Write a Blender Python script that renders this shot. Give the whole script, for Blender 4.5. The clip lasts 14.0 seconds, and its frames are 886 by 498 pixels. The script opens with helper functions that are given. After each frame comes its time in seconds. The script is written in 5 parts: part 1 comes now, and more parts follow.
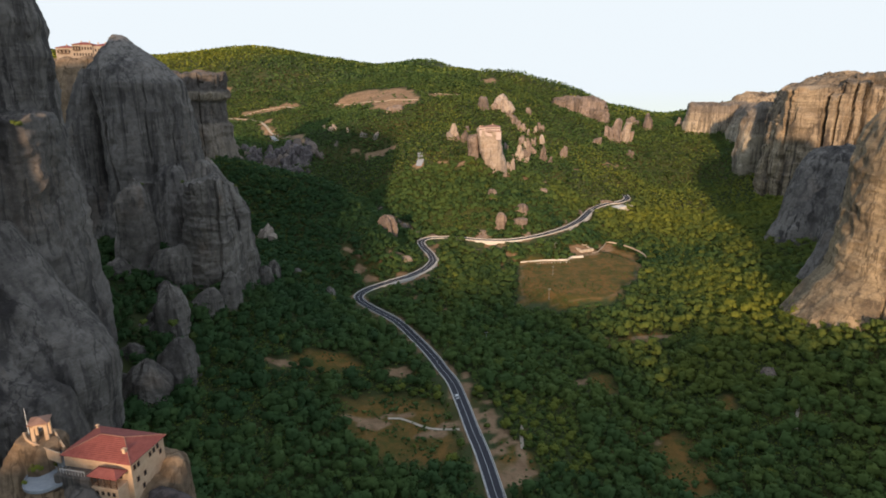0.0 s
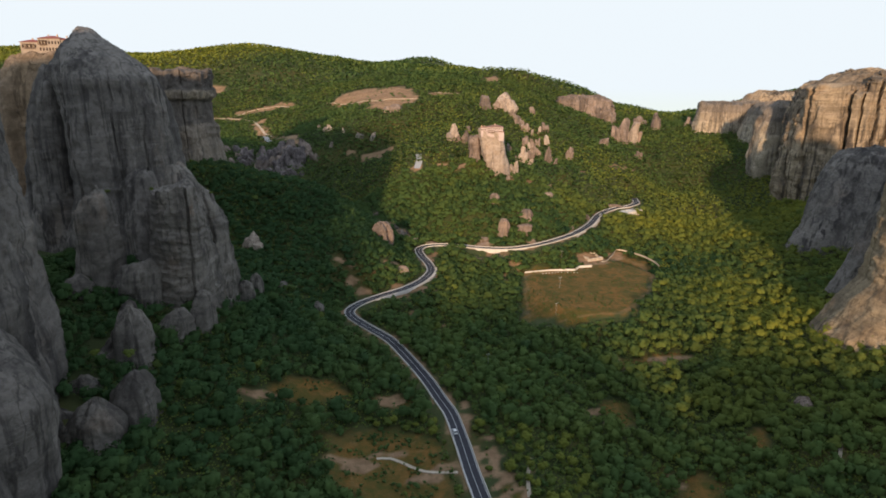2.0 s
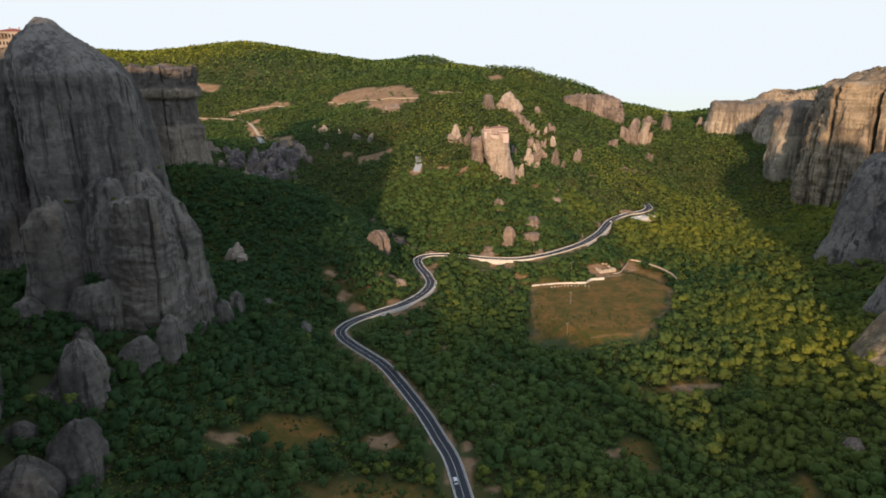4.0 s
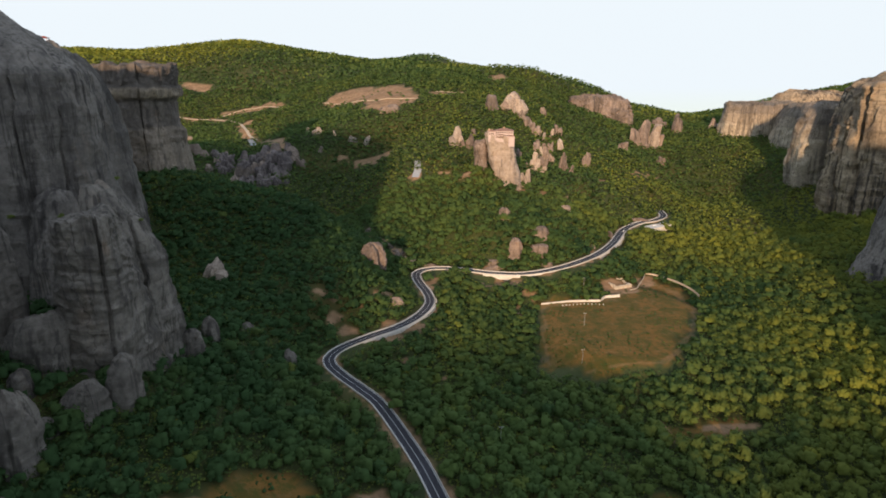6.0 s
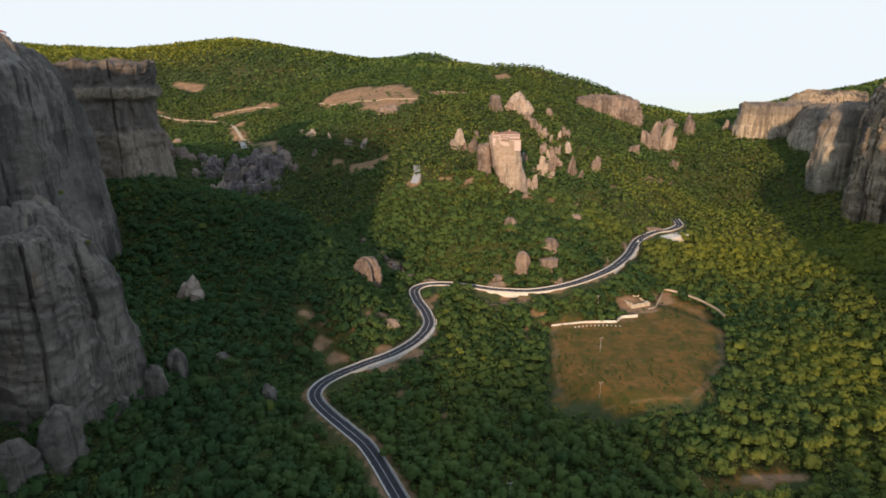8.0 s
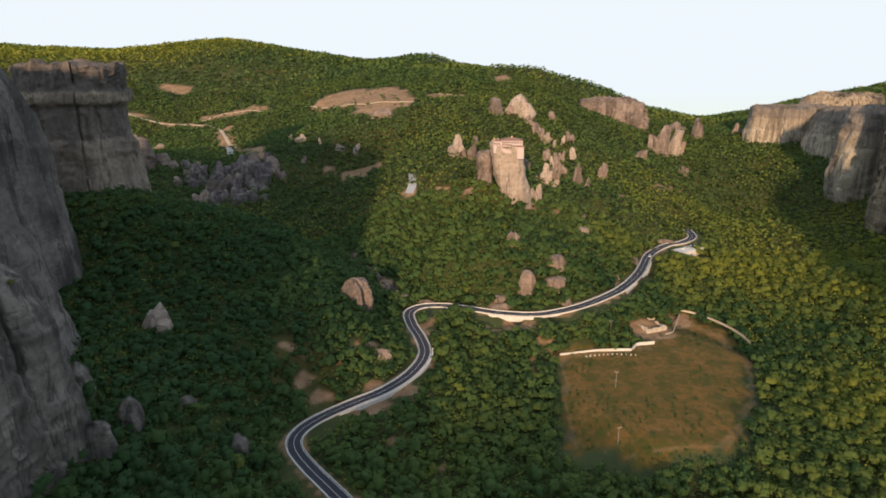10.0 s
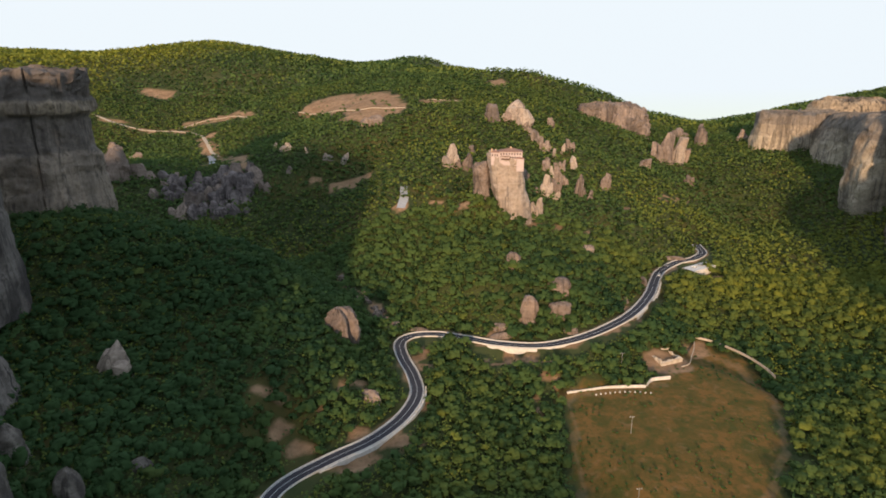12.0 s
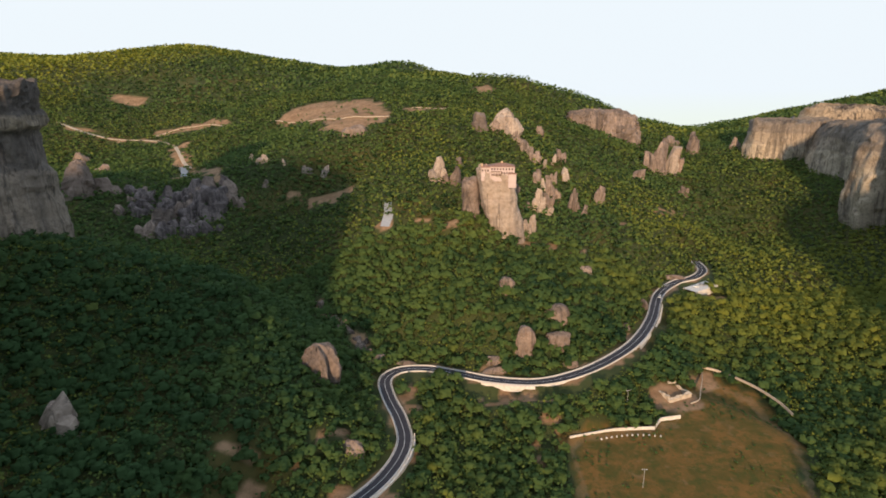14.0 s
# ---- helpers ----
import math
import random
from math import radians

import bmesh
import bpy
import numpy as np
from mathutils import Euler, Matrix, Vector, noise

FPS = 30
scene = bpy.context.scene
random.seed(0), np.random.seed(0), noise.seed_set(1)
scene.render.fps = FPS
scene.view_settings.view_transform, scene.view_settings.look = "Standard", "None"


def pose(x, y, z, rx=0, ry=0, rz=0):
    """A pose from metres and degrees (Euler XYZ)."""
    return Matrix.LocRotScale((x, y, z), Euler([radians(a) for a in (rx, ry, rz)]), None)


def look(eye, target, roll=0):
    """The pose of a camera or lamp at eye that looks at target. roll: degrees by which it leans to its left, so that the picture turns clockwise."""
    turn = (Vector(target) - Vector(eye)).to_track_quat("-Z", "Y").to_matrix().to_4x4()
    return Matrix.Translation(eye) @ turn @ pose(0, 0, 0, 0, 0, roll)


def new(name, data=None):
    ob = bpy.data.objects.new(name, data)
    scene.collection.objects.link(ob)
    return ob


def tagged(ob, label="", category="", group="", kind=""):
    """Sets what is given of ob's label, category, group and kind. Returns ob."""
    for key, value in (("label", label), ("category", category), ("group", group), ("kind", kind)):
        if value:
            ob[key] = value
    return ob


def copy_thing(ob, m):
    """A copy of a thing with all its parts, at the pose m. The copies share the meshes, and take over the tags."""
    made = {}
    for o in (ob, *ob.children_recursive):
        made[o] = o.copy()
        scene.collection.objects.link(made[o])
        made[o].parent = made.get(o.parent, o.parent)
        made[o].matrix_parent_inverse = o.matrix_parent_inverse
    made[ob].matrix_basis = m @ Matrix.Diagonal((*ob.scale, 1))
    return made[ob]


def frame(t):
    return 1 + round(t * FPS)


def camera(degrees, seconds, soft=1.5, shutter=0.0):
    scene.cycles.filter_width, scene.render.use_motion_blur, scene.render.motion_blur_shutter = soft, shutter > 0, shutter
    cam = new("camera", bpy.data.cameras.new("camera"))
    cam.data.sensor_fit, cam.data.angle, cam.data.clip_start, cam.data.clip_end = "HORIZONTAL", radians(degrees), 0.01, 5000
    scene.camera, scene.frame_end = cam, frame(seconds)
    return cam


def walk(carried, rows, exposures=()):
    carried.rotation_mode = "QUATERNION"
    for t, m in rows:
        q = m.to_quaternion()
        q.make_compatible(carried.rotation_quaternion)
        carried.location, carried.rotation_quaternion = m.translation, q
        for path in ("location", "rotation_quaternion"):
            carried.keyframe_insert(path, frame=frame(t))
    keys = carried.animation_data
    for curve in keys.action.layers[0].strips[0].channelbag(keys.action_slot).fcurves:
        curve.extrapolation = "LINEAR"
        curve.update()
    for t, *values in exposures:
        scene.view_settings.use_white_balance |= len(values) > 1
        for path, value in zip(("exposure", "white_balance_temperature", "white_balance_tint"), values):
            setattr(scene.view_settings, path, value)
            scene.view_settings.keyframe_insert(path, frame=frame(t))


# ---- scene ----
cam = camera(72, 14.0, soft=1.8)
PATH = [
    (0, look((0.00, 0.00, 160.00), (-1.54, 96.23, 132.84), 0.02)),
    (0.5, look((1.27, 9.17, 159.55), (-0.38, 105.40, 132.41), 0.03)),
    (1, look((1.89, 18.22, 159.05), (0.14, 114.44, 131.88), -0.00)),
    (1.5, look((2.00, 27.57, 158.51), (0.21, 123.78, 131.30), -0.01)),
    (2, look((2.07, 36.86, 157.91), (0.20, 133.06, 130.69), -0.03)),
    (2.5, look((2.32, 46.46, 157.44), (0.36, 142.65, 130.15), -0.04)),
    (3, look((2.71, 55.95, 157.07), (0.62, 152.12, 129.74), -0.04)),
    (5.5, look((2.00, 107.62, 155.27), (-0.31, 203.81, 128.03), -0.00)),
    (6, look((1.65, 117.98, 154.97), (-0.70, 214.17, 127.71), 0.02)),
    (6.5, look((1.51, 128.14, 154.67), (-0.89, 224.32, 127.40), 0.02)),
    (7, look((1.48, 138.34, 154.33), (-0.99, 234.53, 127.09), 0.04)),
    (7.5, look((1.47, 148.40, 154.05), (-1.08, 244.58, 126.81), 0.04)),
    (8, look((1.47, 158.34, 153.96), (-1.17, 254.53, 126.72), 0.04)),
    (10.5, look((0.91, 207.19, 155.96), (-1.12, 303.43, 128.86), -0.05)),
    (11, look((0.85, 216.78, 156.56), (-0.67, 313.06, 129.57), -0.01)),
    (11.5, look((0.74, 225.87, 157.39), (-0.62, 322.16, 130.44), -0.01)),
    (12, look((0.20, 234.78, 158.62), (-1.16, 331.08, 131.72), -0.01)),
    (12.5, look((-0.45, 243.12, 159.94), (-1.83, 339.42, 133.03), -0.01)),
    (13, look((-1.29, 251.48, 161.40), (-2.41, 347.80, 134.54), -0.02)),
    (13.5, look((-2.21, 259.43, 162.78), (-2.20, 355.77, 135.99), 0.01)),
    (14, look((-2.77, 267.38, 163.82), (-1.46, 363.78, 137.26), 0.02)),
]
walk(cam, PATH)

# ---- light ----
SUN_DIR = Vector((-0.16, -0.987, 0.0)).normalized()
SUN_UP = radians(12)
to_sun = Vector((SUN_DIR.x * math.cos(SUN_UP), SUN_DIR.y * math.cos(SUN_UP), math.sin(SUN_UP)))
sun = new("sun", bpy.data.lights.new("sun", "SUN"))
sun.data.energy, sun.data.angle, sun.data.color = 2.85, radians(1.8), (1.0, 0.70, 0.44)
sun.matrix_world = look(to_sun * 500, (0, 0, 0))
world = bpy.data.worlds.new("world")
scene.world = world
world.use_nodes = True
wn = world.node_tree.nodes
sky = wn.new("ShaderNodeTexSky")
sky.sky_type, sky.sun_disc = "NISHITA", False
sky.sun_elevation, sky.sun_rotation = SUN_UP, math.atan2(SUN_DIR.x, SUN_DIR.y) % (2 * math.pi)
sky.altitude, sky.air_density, sky.dust_density, sky.ozone_density = 600, 1.0, 0.3, 2.5
# a thin summer haze: it veils the glare near the sun and pales the deep blue overhead
veil = wn.new("ShaderNodeMixRGB")
veil.blend_type = "DARKEN"
veil.inputs[0].default_value, veil.inputs[2].default_value = 1.0, (3.1, 3.32, 3.52, 1)
haze = wn.new("ShaderNodeMixRGB")
haze.inputs[0].default_value, haze.inputs[2].default_value = 0.6, (3.0, 3.27, 3.46, 1)
world.node_tree.links.new(sky.outputs[0], veil.inputs[1])
world.node_tree.links.new(veil.outputs[0], haze.inputs[1])
world.node_tree.links.new(haze.outputs[0], wn["Background"].inputs[0])
wn["Background"].inputs[1].default_value = 0.15
scene.view_settings.exposure = 0.92


# ---- materials ----
class Nodes:
    """A short hand for building one node material."""

    def __init__(self, name):
        self.mat = bpy.data.materials.new(name)
        self.mat.use_nodes = True
        self.tree = self.mat.node_tree
        self.bsdf = self.tree.nodes["Principled BSDF"]
        self.bsdf.inputs["Specular IOR Level"].default_value = 0.25

    def add(self, kind, **sets):
        n = self.tree.nodes.new("ShaderNode" + kind)
        for k, v in sets.items():
            if k in n.inputs.keys():
                n.inputs[k].default_value = v
            else:
                setattr(n, k, v)
        return n

    def link(self, a, b):
        self.tree.links.new(a, b)

    def place(self, sx=1.0, sy=1.0, sz=1.0, dip=0.0):
        """World position, scaled: real-world size for every texture."""
        geo = self.add("NewGeometry")
        m = self.add("Mapping")
        m.inputs["Scale"].default_value = (sx, sy, sz)
        m.inputs["Rotation"].default_value = (0, radians(dip), 0)
        self.link(geo.outputs["Position"], m.inputs["Vector"])
        return m.outputs[0]

    def noise(self, vec, scale, detail=4.0, rough=0.55, warp=0.0):
        n = self.add("TexNoise", Scale=scale, Detail=detail, Roughness=rough, Distortion=warp)
        self.link(vec, n.inputs["Vector"])
        return n.outputs["Fac"]

    def ramp(self, fac, *stops):
        r = self.add("ValToRGB")
        e = r.color_ramp.elements
        while len(e) < len(stops):
            e.new(0.5)
        for el, (pos, col) in zip(e, stops):
            el.position = pos
            el.color = (*col, 1) if len(col) == 3 else col
        self.link(fac, r.inputs[0])
        return r.outputs[0]

    def mix(self, fac, a, b, mode="MIX"):
        m = self.add("MixRGB", blend_type=mode)
        for sock, v in zip(m.inputs, (fac, a, b)):
            if isinstance(v, (int, float)):
                sock.default_value = v
            elif isinstance(v, tuple):
                sock.default_value = (*v, 1)
            else:
                self.link(v, sock)
        return m.outputs[0]

    def bump(self, height, strength, distance):
        b = self.add("Bump", Strength=strength, Distance=distance)
        self.link(height, b.inputs["Height"])
        self.link(b.outputs[0], self.bsdf.inputs["Normal"])

    def color(self, c):
        if isinstance(c, tuple):
            self.bsdf.inputs["Base Color"].default_value = (*c, 1)
        else:
            self.link(c, self.bsdf.inputs["Base Color"])

    def rough(self, v):
        self.bsdf.inputs["Roughness"].default_value = v


def g(v):
    return (v, v, v)


def rock_material(name, low, high, stain, tint, streaks=1.0, beds=0.8, layers=()):
    """layers: thick beds of stone of their own colour, as (height of the foot, colour)."""
    n = Nodes(name)
    p = n.place()
    big = n.noise(p, 0.022, 5, 0.6, 0.4)
    col = n.mix(n.ramp(big, (0.36, g(0)), (0.64, g(1))), low, high)
    # beds of paler and darker stone, dipping a little
    layer = n.noise(n.place(0.10, 0.10, 1, 9), 0.10, 6, 0.62, 0.6)
    col = n.mix(n.ramp(layer, (0.50, g(0)), (0.64, g(0.65 * beds))), col, tuple(min(1, c * 1.3) for c in high))
    col = n.mix(n.ramp(layer, (0.34, g(0.6 * beds)), (0.47, g(0))), col, tuple(c * 0.62 for c in low))
    thin_bed = n.noise(n.place(0.07, 0.07, 1, 9), 0.42, 4, 0.6, 0.5)
    col = n.mix(n.ramp(thin_bed, (0.36, g(0.55 * beds)), (0.46, g(0))), col, tuple(c * 0.6 for c in low))
    col = n.mix(n.ramp(thin_bed, (0.56, g(0)), (0.68, g(0.4 * beds))), col, tuple(min(1, c * 1.25) for c in high))
    if layers:
        z = n.add("SeparateXYZ")
        n.link(n.place(), z.inputs[0])
        wave = n.add("Math", operation="MULTIPLY_ADD")
        n.link(n.noise(n.place(1, 1, 0.3), 0.05, 4, 0.6), wave.inputs[0])
        wave.inputs[1].default_value = 9.0
        n.link(z.outputs["Z"], wave.inputs[2])
        span = n.add("Math", operation="MULTIPLY")
        n.link(wave.outputs[0], span.inputs[0])
        span.inputs[1].default_value = 0.005
        stops = []
        for (foot, c), (nxt, _) in zip(layers, layers[1:] + ((196, None),)):
            stops += [((foot + 4.5) * 0.005, c), ((nxt + 3.2) * 0.005, c)]
        col = n.mix(0.72, col, n.ramp(span.outputs[0], *stops))
    # iron-stained patches
    warm = n.noise(n.place(1, 1, 0.6), 0.035, 6, 0.65, 0.6)
    col = n.mix(n.ramp(warm, (0.56, g(0)), (0.72, g(0.55))), col, tint)
    # dark algae that runs down the face: broad curtains that come and go, and a few thin lines
    zone = n.ramp(n.noise(n.place(1, 1, 0.6), 0.016, 3, 0.6, 0.5), (0.38, g(0)), (0.56, g(1)))
    streak = n.noise(n.place(1, 1, 0.045), 0.085, 4, 0.6)
    run = n.mix(1.0, n.ramp(streak, (0.46, g(0)), (0.58, g(min(1, 0.85 * streaks)))), zone, "MULTIPLY")
    col = n.mix(run, col, stain)
    thin = n.noise(n.place(1, 1, 0.03), 0.34, 3, 0.6, 0.15)
    run = n.mix(1.0, n.ramp(thin, (0.54, g(0)), (0.62, g(min(1, 0.8 * streaks)))), zone, "MULTIPLY")
    col = n.mix(run, col, stain)
    pale = n.noise(n.place(1, 1, 0.06), 0.2, 3, 0.6, 0.2)
    col = n.mix(n.ramp(pale, (0.64, g(0)), (0.78, g(0.3))), col, tuple(min(1, c * 1.35) for c in high))
    fine = n.noise(p, 0.42, 9, 0.75)
    col = n.mix(n.ramp(fine, (0.30, g(0.8)), (0.52, g(0))), col, tuple(c * 0.55 for c in low))
    col = n.mix(n.ramp(fine, (0.54, g(0)), (0.72, g(0.45))), col, tuple(min(1, c * 1.3) for c in high))
    # thin dark joints, upright and along the beds
    for vec, size, deep in ((n.place(1, 1, 0.10), 0.055, 0.7), (n.place(0.16, 0.16, 1, 9), 0.06, 0.25 * beds)):
        line = n.noise(vec, size, 5, 0.6, 0.3)
        col = n.mix(n.ramp(line, (0.484, g(0)), (0.499, g(deep)), (0.501, g(deep)), (0.516, g(0))), col, tuple(c * 0.35 for c in low))
    n.color(col)
    n.rough(0.92)
    n.bump(n.mix(0.35, fine, thin_bed), 1.0, 2.2)
    return n.mat


ROCK_GREY = rock_material("grey_conglomerate", (0.150, 0.132, 0.120), (0.25, 0.221, 0.198), (0.046, 0.040, 0.039), (0.27, 0.195, 0.145), 1.35, 0.45)
ROCK_WARM = rock_material("ochre_sandstone", (0.21, 0.160, 0.112), (0.40, 0.31, 0.215), (0.055, 0.046, 0.042), (0.34, 0.21, 0.115), 1.2)
ROCK_PALE_GREY = rock_material("pale_grey_conglomerate", (0.15, 0.132, 0.118), (0.265, 0.234, 0.204), (0.07, 0.06, 0.056), (0.32, 0.225, 0.16), 1.0, 0.6)
ROCK_LAYERED = rock_material("layered_sandstone", (0.15, 0.128, 0.112), (0.26, 0.222, 0.19), (0.06, 0.05, 0.046), (0.30, 0.19, 0.11), 0.5, 0.7,
                             ((0, (0.33, 0.262, 0.20)), (117, (0.175, 0.146, 0.128)), (139, (0.40, 0.315, 0.22)), (147, (0.135, 0.113, 0.102))))
ROCK_STAINED = rock_material("pale_stained_sandstone", (0.27, 0.215, 0.16), (0.44, 0.36, 0.27), (0.06, 0.052, 0.05), (0.36, 0.24, 0.13), 0.7, 0.6,
                             ((0, (0.54, 0.45, 0.34)), (92, (0.33, 0.27, 0.21)), (106, (0.15, 0.128, 0.118))))
ROCK_OCHRE = rock_material("smooth_ochre_sandstone", (0.25, 0.188, 0.122), (0.43, 0.325, 0.205), (0.085, 0.065, 0.05), (0.21, 0.12, 0.065), 0.8)
ROCK_BROWN = rock_material("brown_sandstone", (0.28, 0.19, 0.12), (0.44, 0.31, 0.20), (0.10, 0.075, 0.06), (0.42, 0.24, 0.11), 0.5, 0.5)
ROCK_DARK = rock_material("dark_slate_rock", (0.135, 0.11, 0.108), (0.235, 0.195, 0.187), (0.06, 0.05, 0.05), (0.25, 0.17, 0.125))
ROCK_PINK = rock_material("pinkish_sandstone", (0.19, 0.145, 0.12), (0.34, 0.26, 0.215), (0.085, 0.07, 0.063), (0.30, 0.19, 0.135), 0.8, 0.35)
ROCK_PALE = rock_material("pale_sandstone", (0.36, 0.285, 0.23), (0.52, 0.42, 0.345), (0.17, 0.14, 0.12), (0.40, 0.29, 0.215), 0.8, 0.2)


def ground_material():
    n = Nodes("grass_and_soil")
    p = n.place()
    a = n.add("Attribute", attribute_name="soil")
    grass = n.mix(n.ramp(n.noise(p, 0.06, 5), (0.35, g(0)), (0.65, g(1))), (0.034, 0.048, 0.016), (0.060, 0.070, 0.024))
    soil = n.mix(n.ramp(n.noise(p, 0.12, 6, 0.65), (0.35, g(0)), (0.65, g(1))), (0.20, 0.118, 0.066), (0.33, 0.21, 0.125))
    soil = n.mix(n.ramp(n.noise(p, 0.4, 5, 0.7), (0.52, g(0)), (0.64, g(0.5))), soil, (0.07, 0.075, 0.03))
    meadow = n.mix(n.ramp(n.noise(p, 0.07, 6, 0.68, 0.4), (0.40, g(0)), (0.60, g(1))), (0.092, 0.070, 0.014), (0.195, 0.100, 0.026))
    meadow = n.mix(n.ramp(n.noise(p, 0.22, 7, 0.75), (0.48, g(0)), (0.60, g(0.75))), meadow, (0.055, 0.068, 0.012))
    meadow = n.mix(n.ramp(n.noise(p, 0.16, 6, 0.7, 0.6), (0.56, g(0)), (0.68, g(0.6))), meadow, (0.24, 0.135, 0.06))
    b = n.add("Attribute", attribute_name="meadow")
    edge = n.mix(0.35, a.outputs["Fac"], n.noise(p, 0.3, 4), "OVERLAY")
    col = n.mix(b.outputs["Fac"], grass, meadow)
    col = n.mix(n.ramp(edge, (0.28, g(0)), (0.75, g(1))), col, soil)
    n.color(col)
    n.rough(0.95)
    n.bump(n.noise(p, 1.2, 5, 0.7), 0.7, 0.5)
    return n.mat


GROUND = ground_material()


def leaf_material(name, dark, light, yellow):
    n = Nodes(name)
    # tint: each tree's own tone, with some shade and haze painted in
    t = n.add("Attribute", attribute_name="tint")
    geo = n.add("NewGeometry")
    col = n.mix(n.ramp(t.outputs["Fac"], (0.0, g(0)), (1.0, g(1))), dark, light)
    # dry: yellower drifts of trees, and low sunlight painted into the foliage colour
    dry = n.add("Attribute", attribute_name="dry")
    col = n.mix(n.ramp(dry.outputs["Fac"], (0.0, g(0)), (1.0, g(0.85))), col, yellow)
    col = n.mix(n.ramp(geo.outputs["Random Per Island"], (0.0, g(0.14)), (1.0, g(0.0))), col, tuple(c * 0.6 for c in dark))
    fine = n.noise(n.place(), 1.6, 3, 0.7)
    col = n.mix(n.ramp(fine, (0.35, g(0.2)), (0.6, g(0))), col, tuple(c * 0.5 for c in dark))
    n.color(col)
    n.rough(0.7)
    n.bsdf.inputs["Specular IOR Level"].default_value = 0.08
    tr = n.add("BsdfTranslucent")
    n.link(col, tr.inputs["Color"])
    mx = n.add("MixShader")
    mx.inputs[0].default_value = 0.35
    n.link(n.bsdf.outputs[0], mx.inputs[1])
    n.link(tr.outputs[0], mx.inputs[2])
    n.link(mx.outputs[0], n.tree.nodes["Material Output"].inputs["Surface"])
    return n.mat


LEAF = leaf_material("oak_foliage", (0.053, 0.105, 0.039), (0.131, 0.192, 0.052), (0.36, 0.342, 0.042))


def plain_material(name, a, b, scale, rough, bump=0.3, depth=0.02):
    n = Nodes(name)
    p = n.place()
    f = n.noise(p, scale, 6, 0.65)
    n.color(n.mix(n.ramp(f, (0.3, g(0)), (0.7, g(1))), a, b))
    n.rough(rough)
    n.bump(n.noise(p, scale * 6, 4), bump, depth)
    return n.mat


ASPHALT = plain_material("asphalt", (0.03, 0.03, 0.038), (0.048, 0.047, 0.057), 0.4, 0.85)
WHITE_LINE = plain_material("road_paint", (0.6, 0.6, 0.6), (0.8, 0.8, 0.8), 1.5, 0.6)
CONCRETE = plain_material("pale_concrete", (0.5, 0.46, 0.42), (0.72, 0.68, 0.63), 0.7, 0.85)
GRAVEL = plain_material("pale_gravel", (0.36, 0.29, 0.22), (0.55, 0.47, 0.38), 0.5, 0.95)
BARK = plain_material("bark", (0.06, 0.045, 0.03), (0.12, 0.09, 0.065), 2.0, 0.9)


# ---- numeric noise ----
def lattice(ix, iy, iz, seed):
    h = (ix * 374761393 + iy * 668265263 + iz * 2147483647 + seed * 974634777) & 0xFFFFFFFF
    h = ((h ^ (h >> 13)) * 1274126177) & 0xFFFFFFFF
    return ((h ^ (h >> 16)) & 0xFFFF) / 65535.0


def vnoise(x, y, z, seed=0):
    """Value noise in three dimensions, -1 to 1, for arrays."""
    x, y, z = np.broadcast_arrays(np.asarray(x, float), np.asarray(y, float), np.asarray(z, float))
    fx, fy, fz = np.floor(x), np.floor(y), np.floor(z)
    ix, iy, iz = fx.astype(np.int64), fy.astype(np.int64), fz.astype(np.int64)
    u, v, w = x - fx, y - fy, z - fz
    u, v, w = u * u * (3 - 2 * u), v * v * (3 - 2 * v), w * w * (3 - 2 * w)
    out = 0
    for dx in (0, 1):
        for dy in (0, 1):
            for dz in (0, 1):
                k = (u if dx else 1 - u) * (v if dy else 1 - v) * (w if dz else 1 - w)
                out = out + k * lattice(ix + dx, iy + dy, iz + dz, seed)
    return 2 * out - 1


def fbm(x, y, z=0.0, seed=0, octaves=4, gain=0.5):
    total, amp, f = 0, 1.0, 1.0
    for o in range(octaves):
        total = total + amp * vnoise(np.asarray(x) * f, np.asarray(y) * f, np.asarray(z) * f, seed + 17 * o)
        amp, f = amp * gain, f * 2.03
    return total


def gauss(d):
    return np.exp(-0.5 * d * d)


def smooth(a, b, x):
    t = np.clip((x - a) / (b - a), 0, 1)
    return t * t * (3 - 2 * t)


# ---- the lie of the land: knolls and hollows as (x, y, radius, height) ----
VALLEY_FORMS = [(0, -200, 170, -13.0), (0, 0, 70, -10.1), (-150, 50, 70, 18.6), (100, 150, 70, -15.8), (-100, 150, 45, 10.2),
                (0, 150, 45, -9.3), (-36, 250, 45, -8.0), (106, 271, 45, -7.5), (-300, 300, 110, 26.6), (-67, 306, 45, -10.6),
                (-123, 328, 45, 19.0), (300, 350, 70, 24.0), (700, 400, 260, 52.1), (-51, 405, 45, -17.7)]
MIDDLE_FORMS = [(-115, 430, 45, -5.3), (138, 453, 170, -48.1), (138, 453, 45, 8.4), (-65, 495, 70, -1.1), (-169, 503, 45, -15.8),
                (15, 526, 45, -8.3), (350, 530, 45, 12.9), (-238, 576, 45, 12.5), (-28, 581, 45, -32.8), (221, 583, 45, -6.4),
                (154, 591, 45, -10.9), (-500, 600, 110, 7.3), (18, 605, 45, 22.6), (-120, 660, 40, -24), (281, 697, 70, -36.1),
                (-136, 311, 24, -13), (-121, 366, 20, -9), (-184, 592, 42, 17), (-122, 594, 28, 9), (-196, 556, 30, 8)]
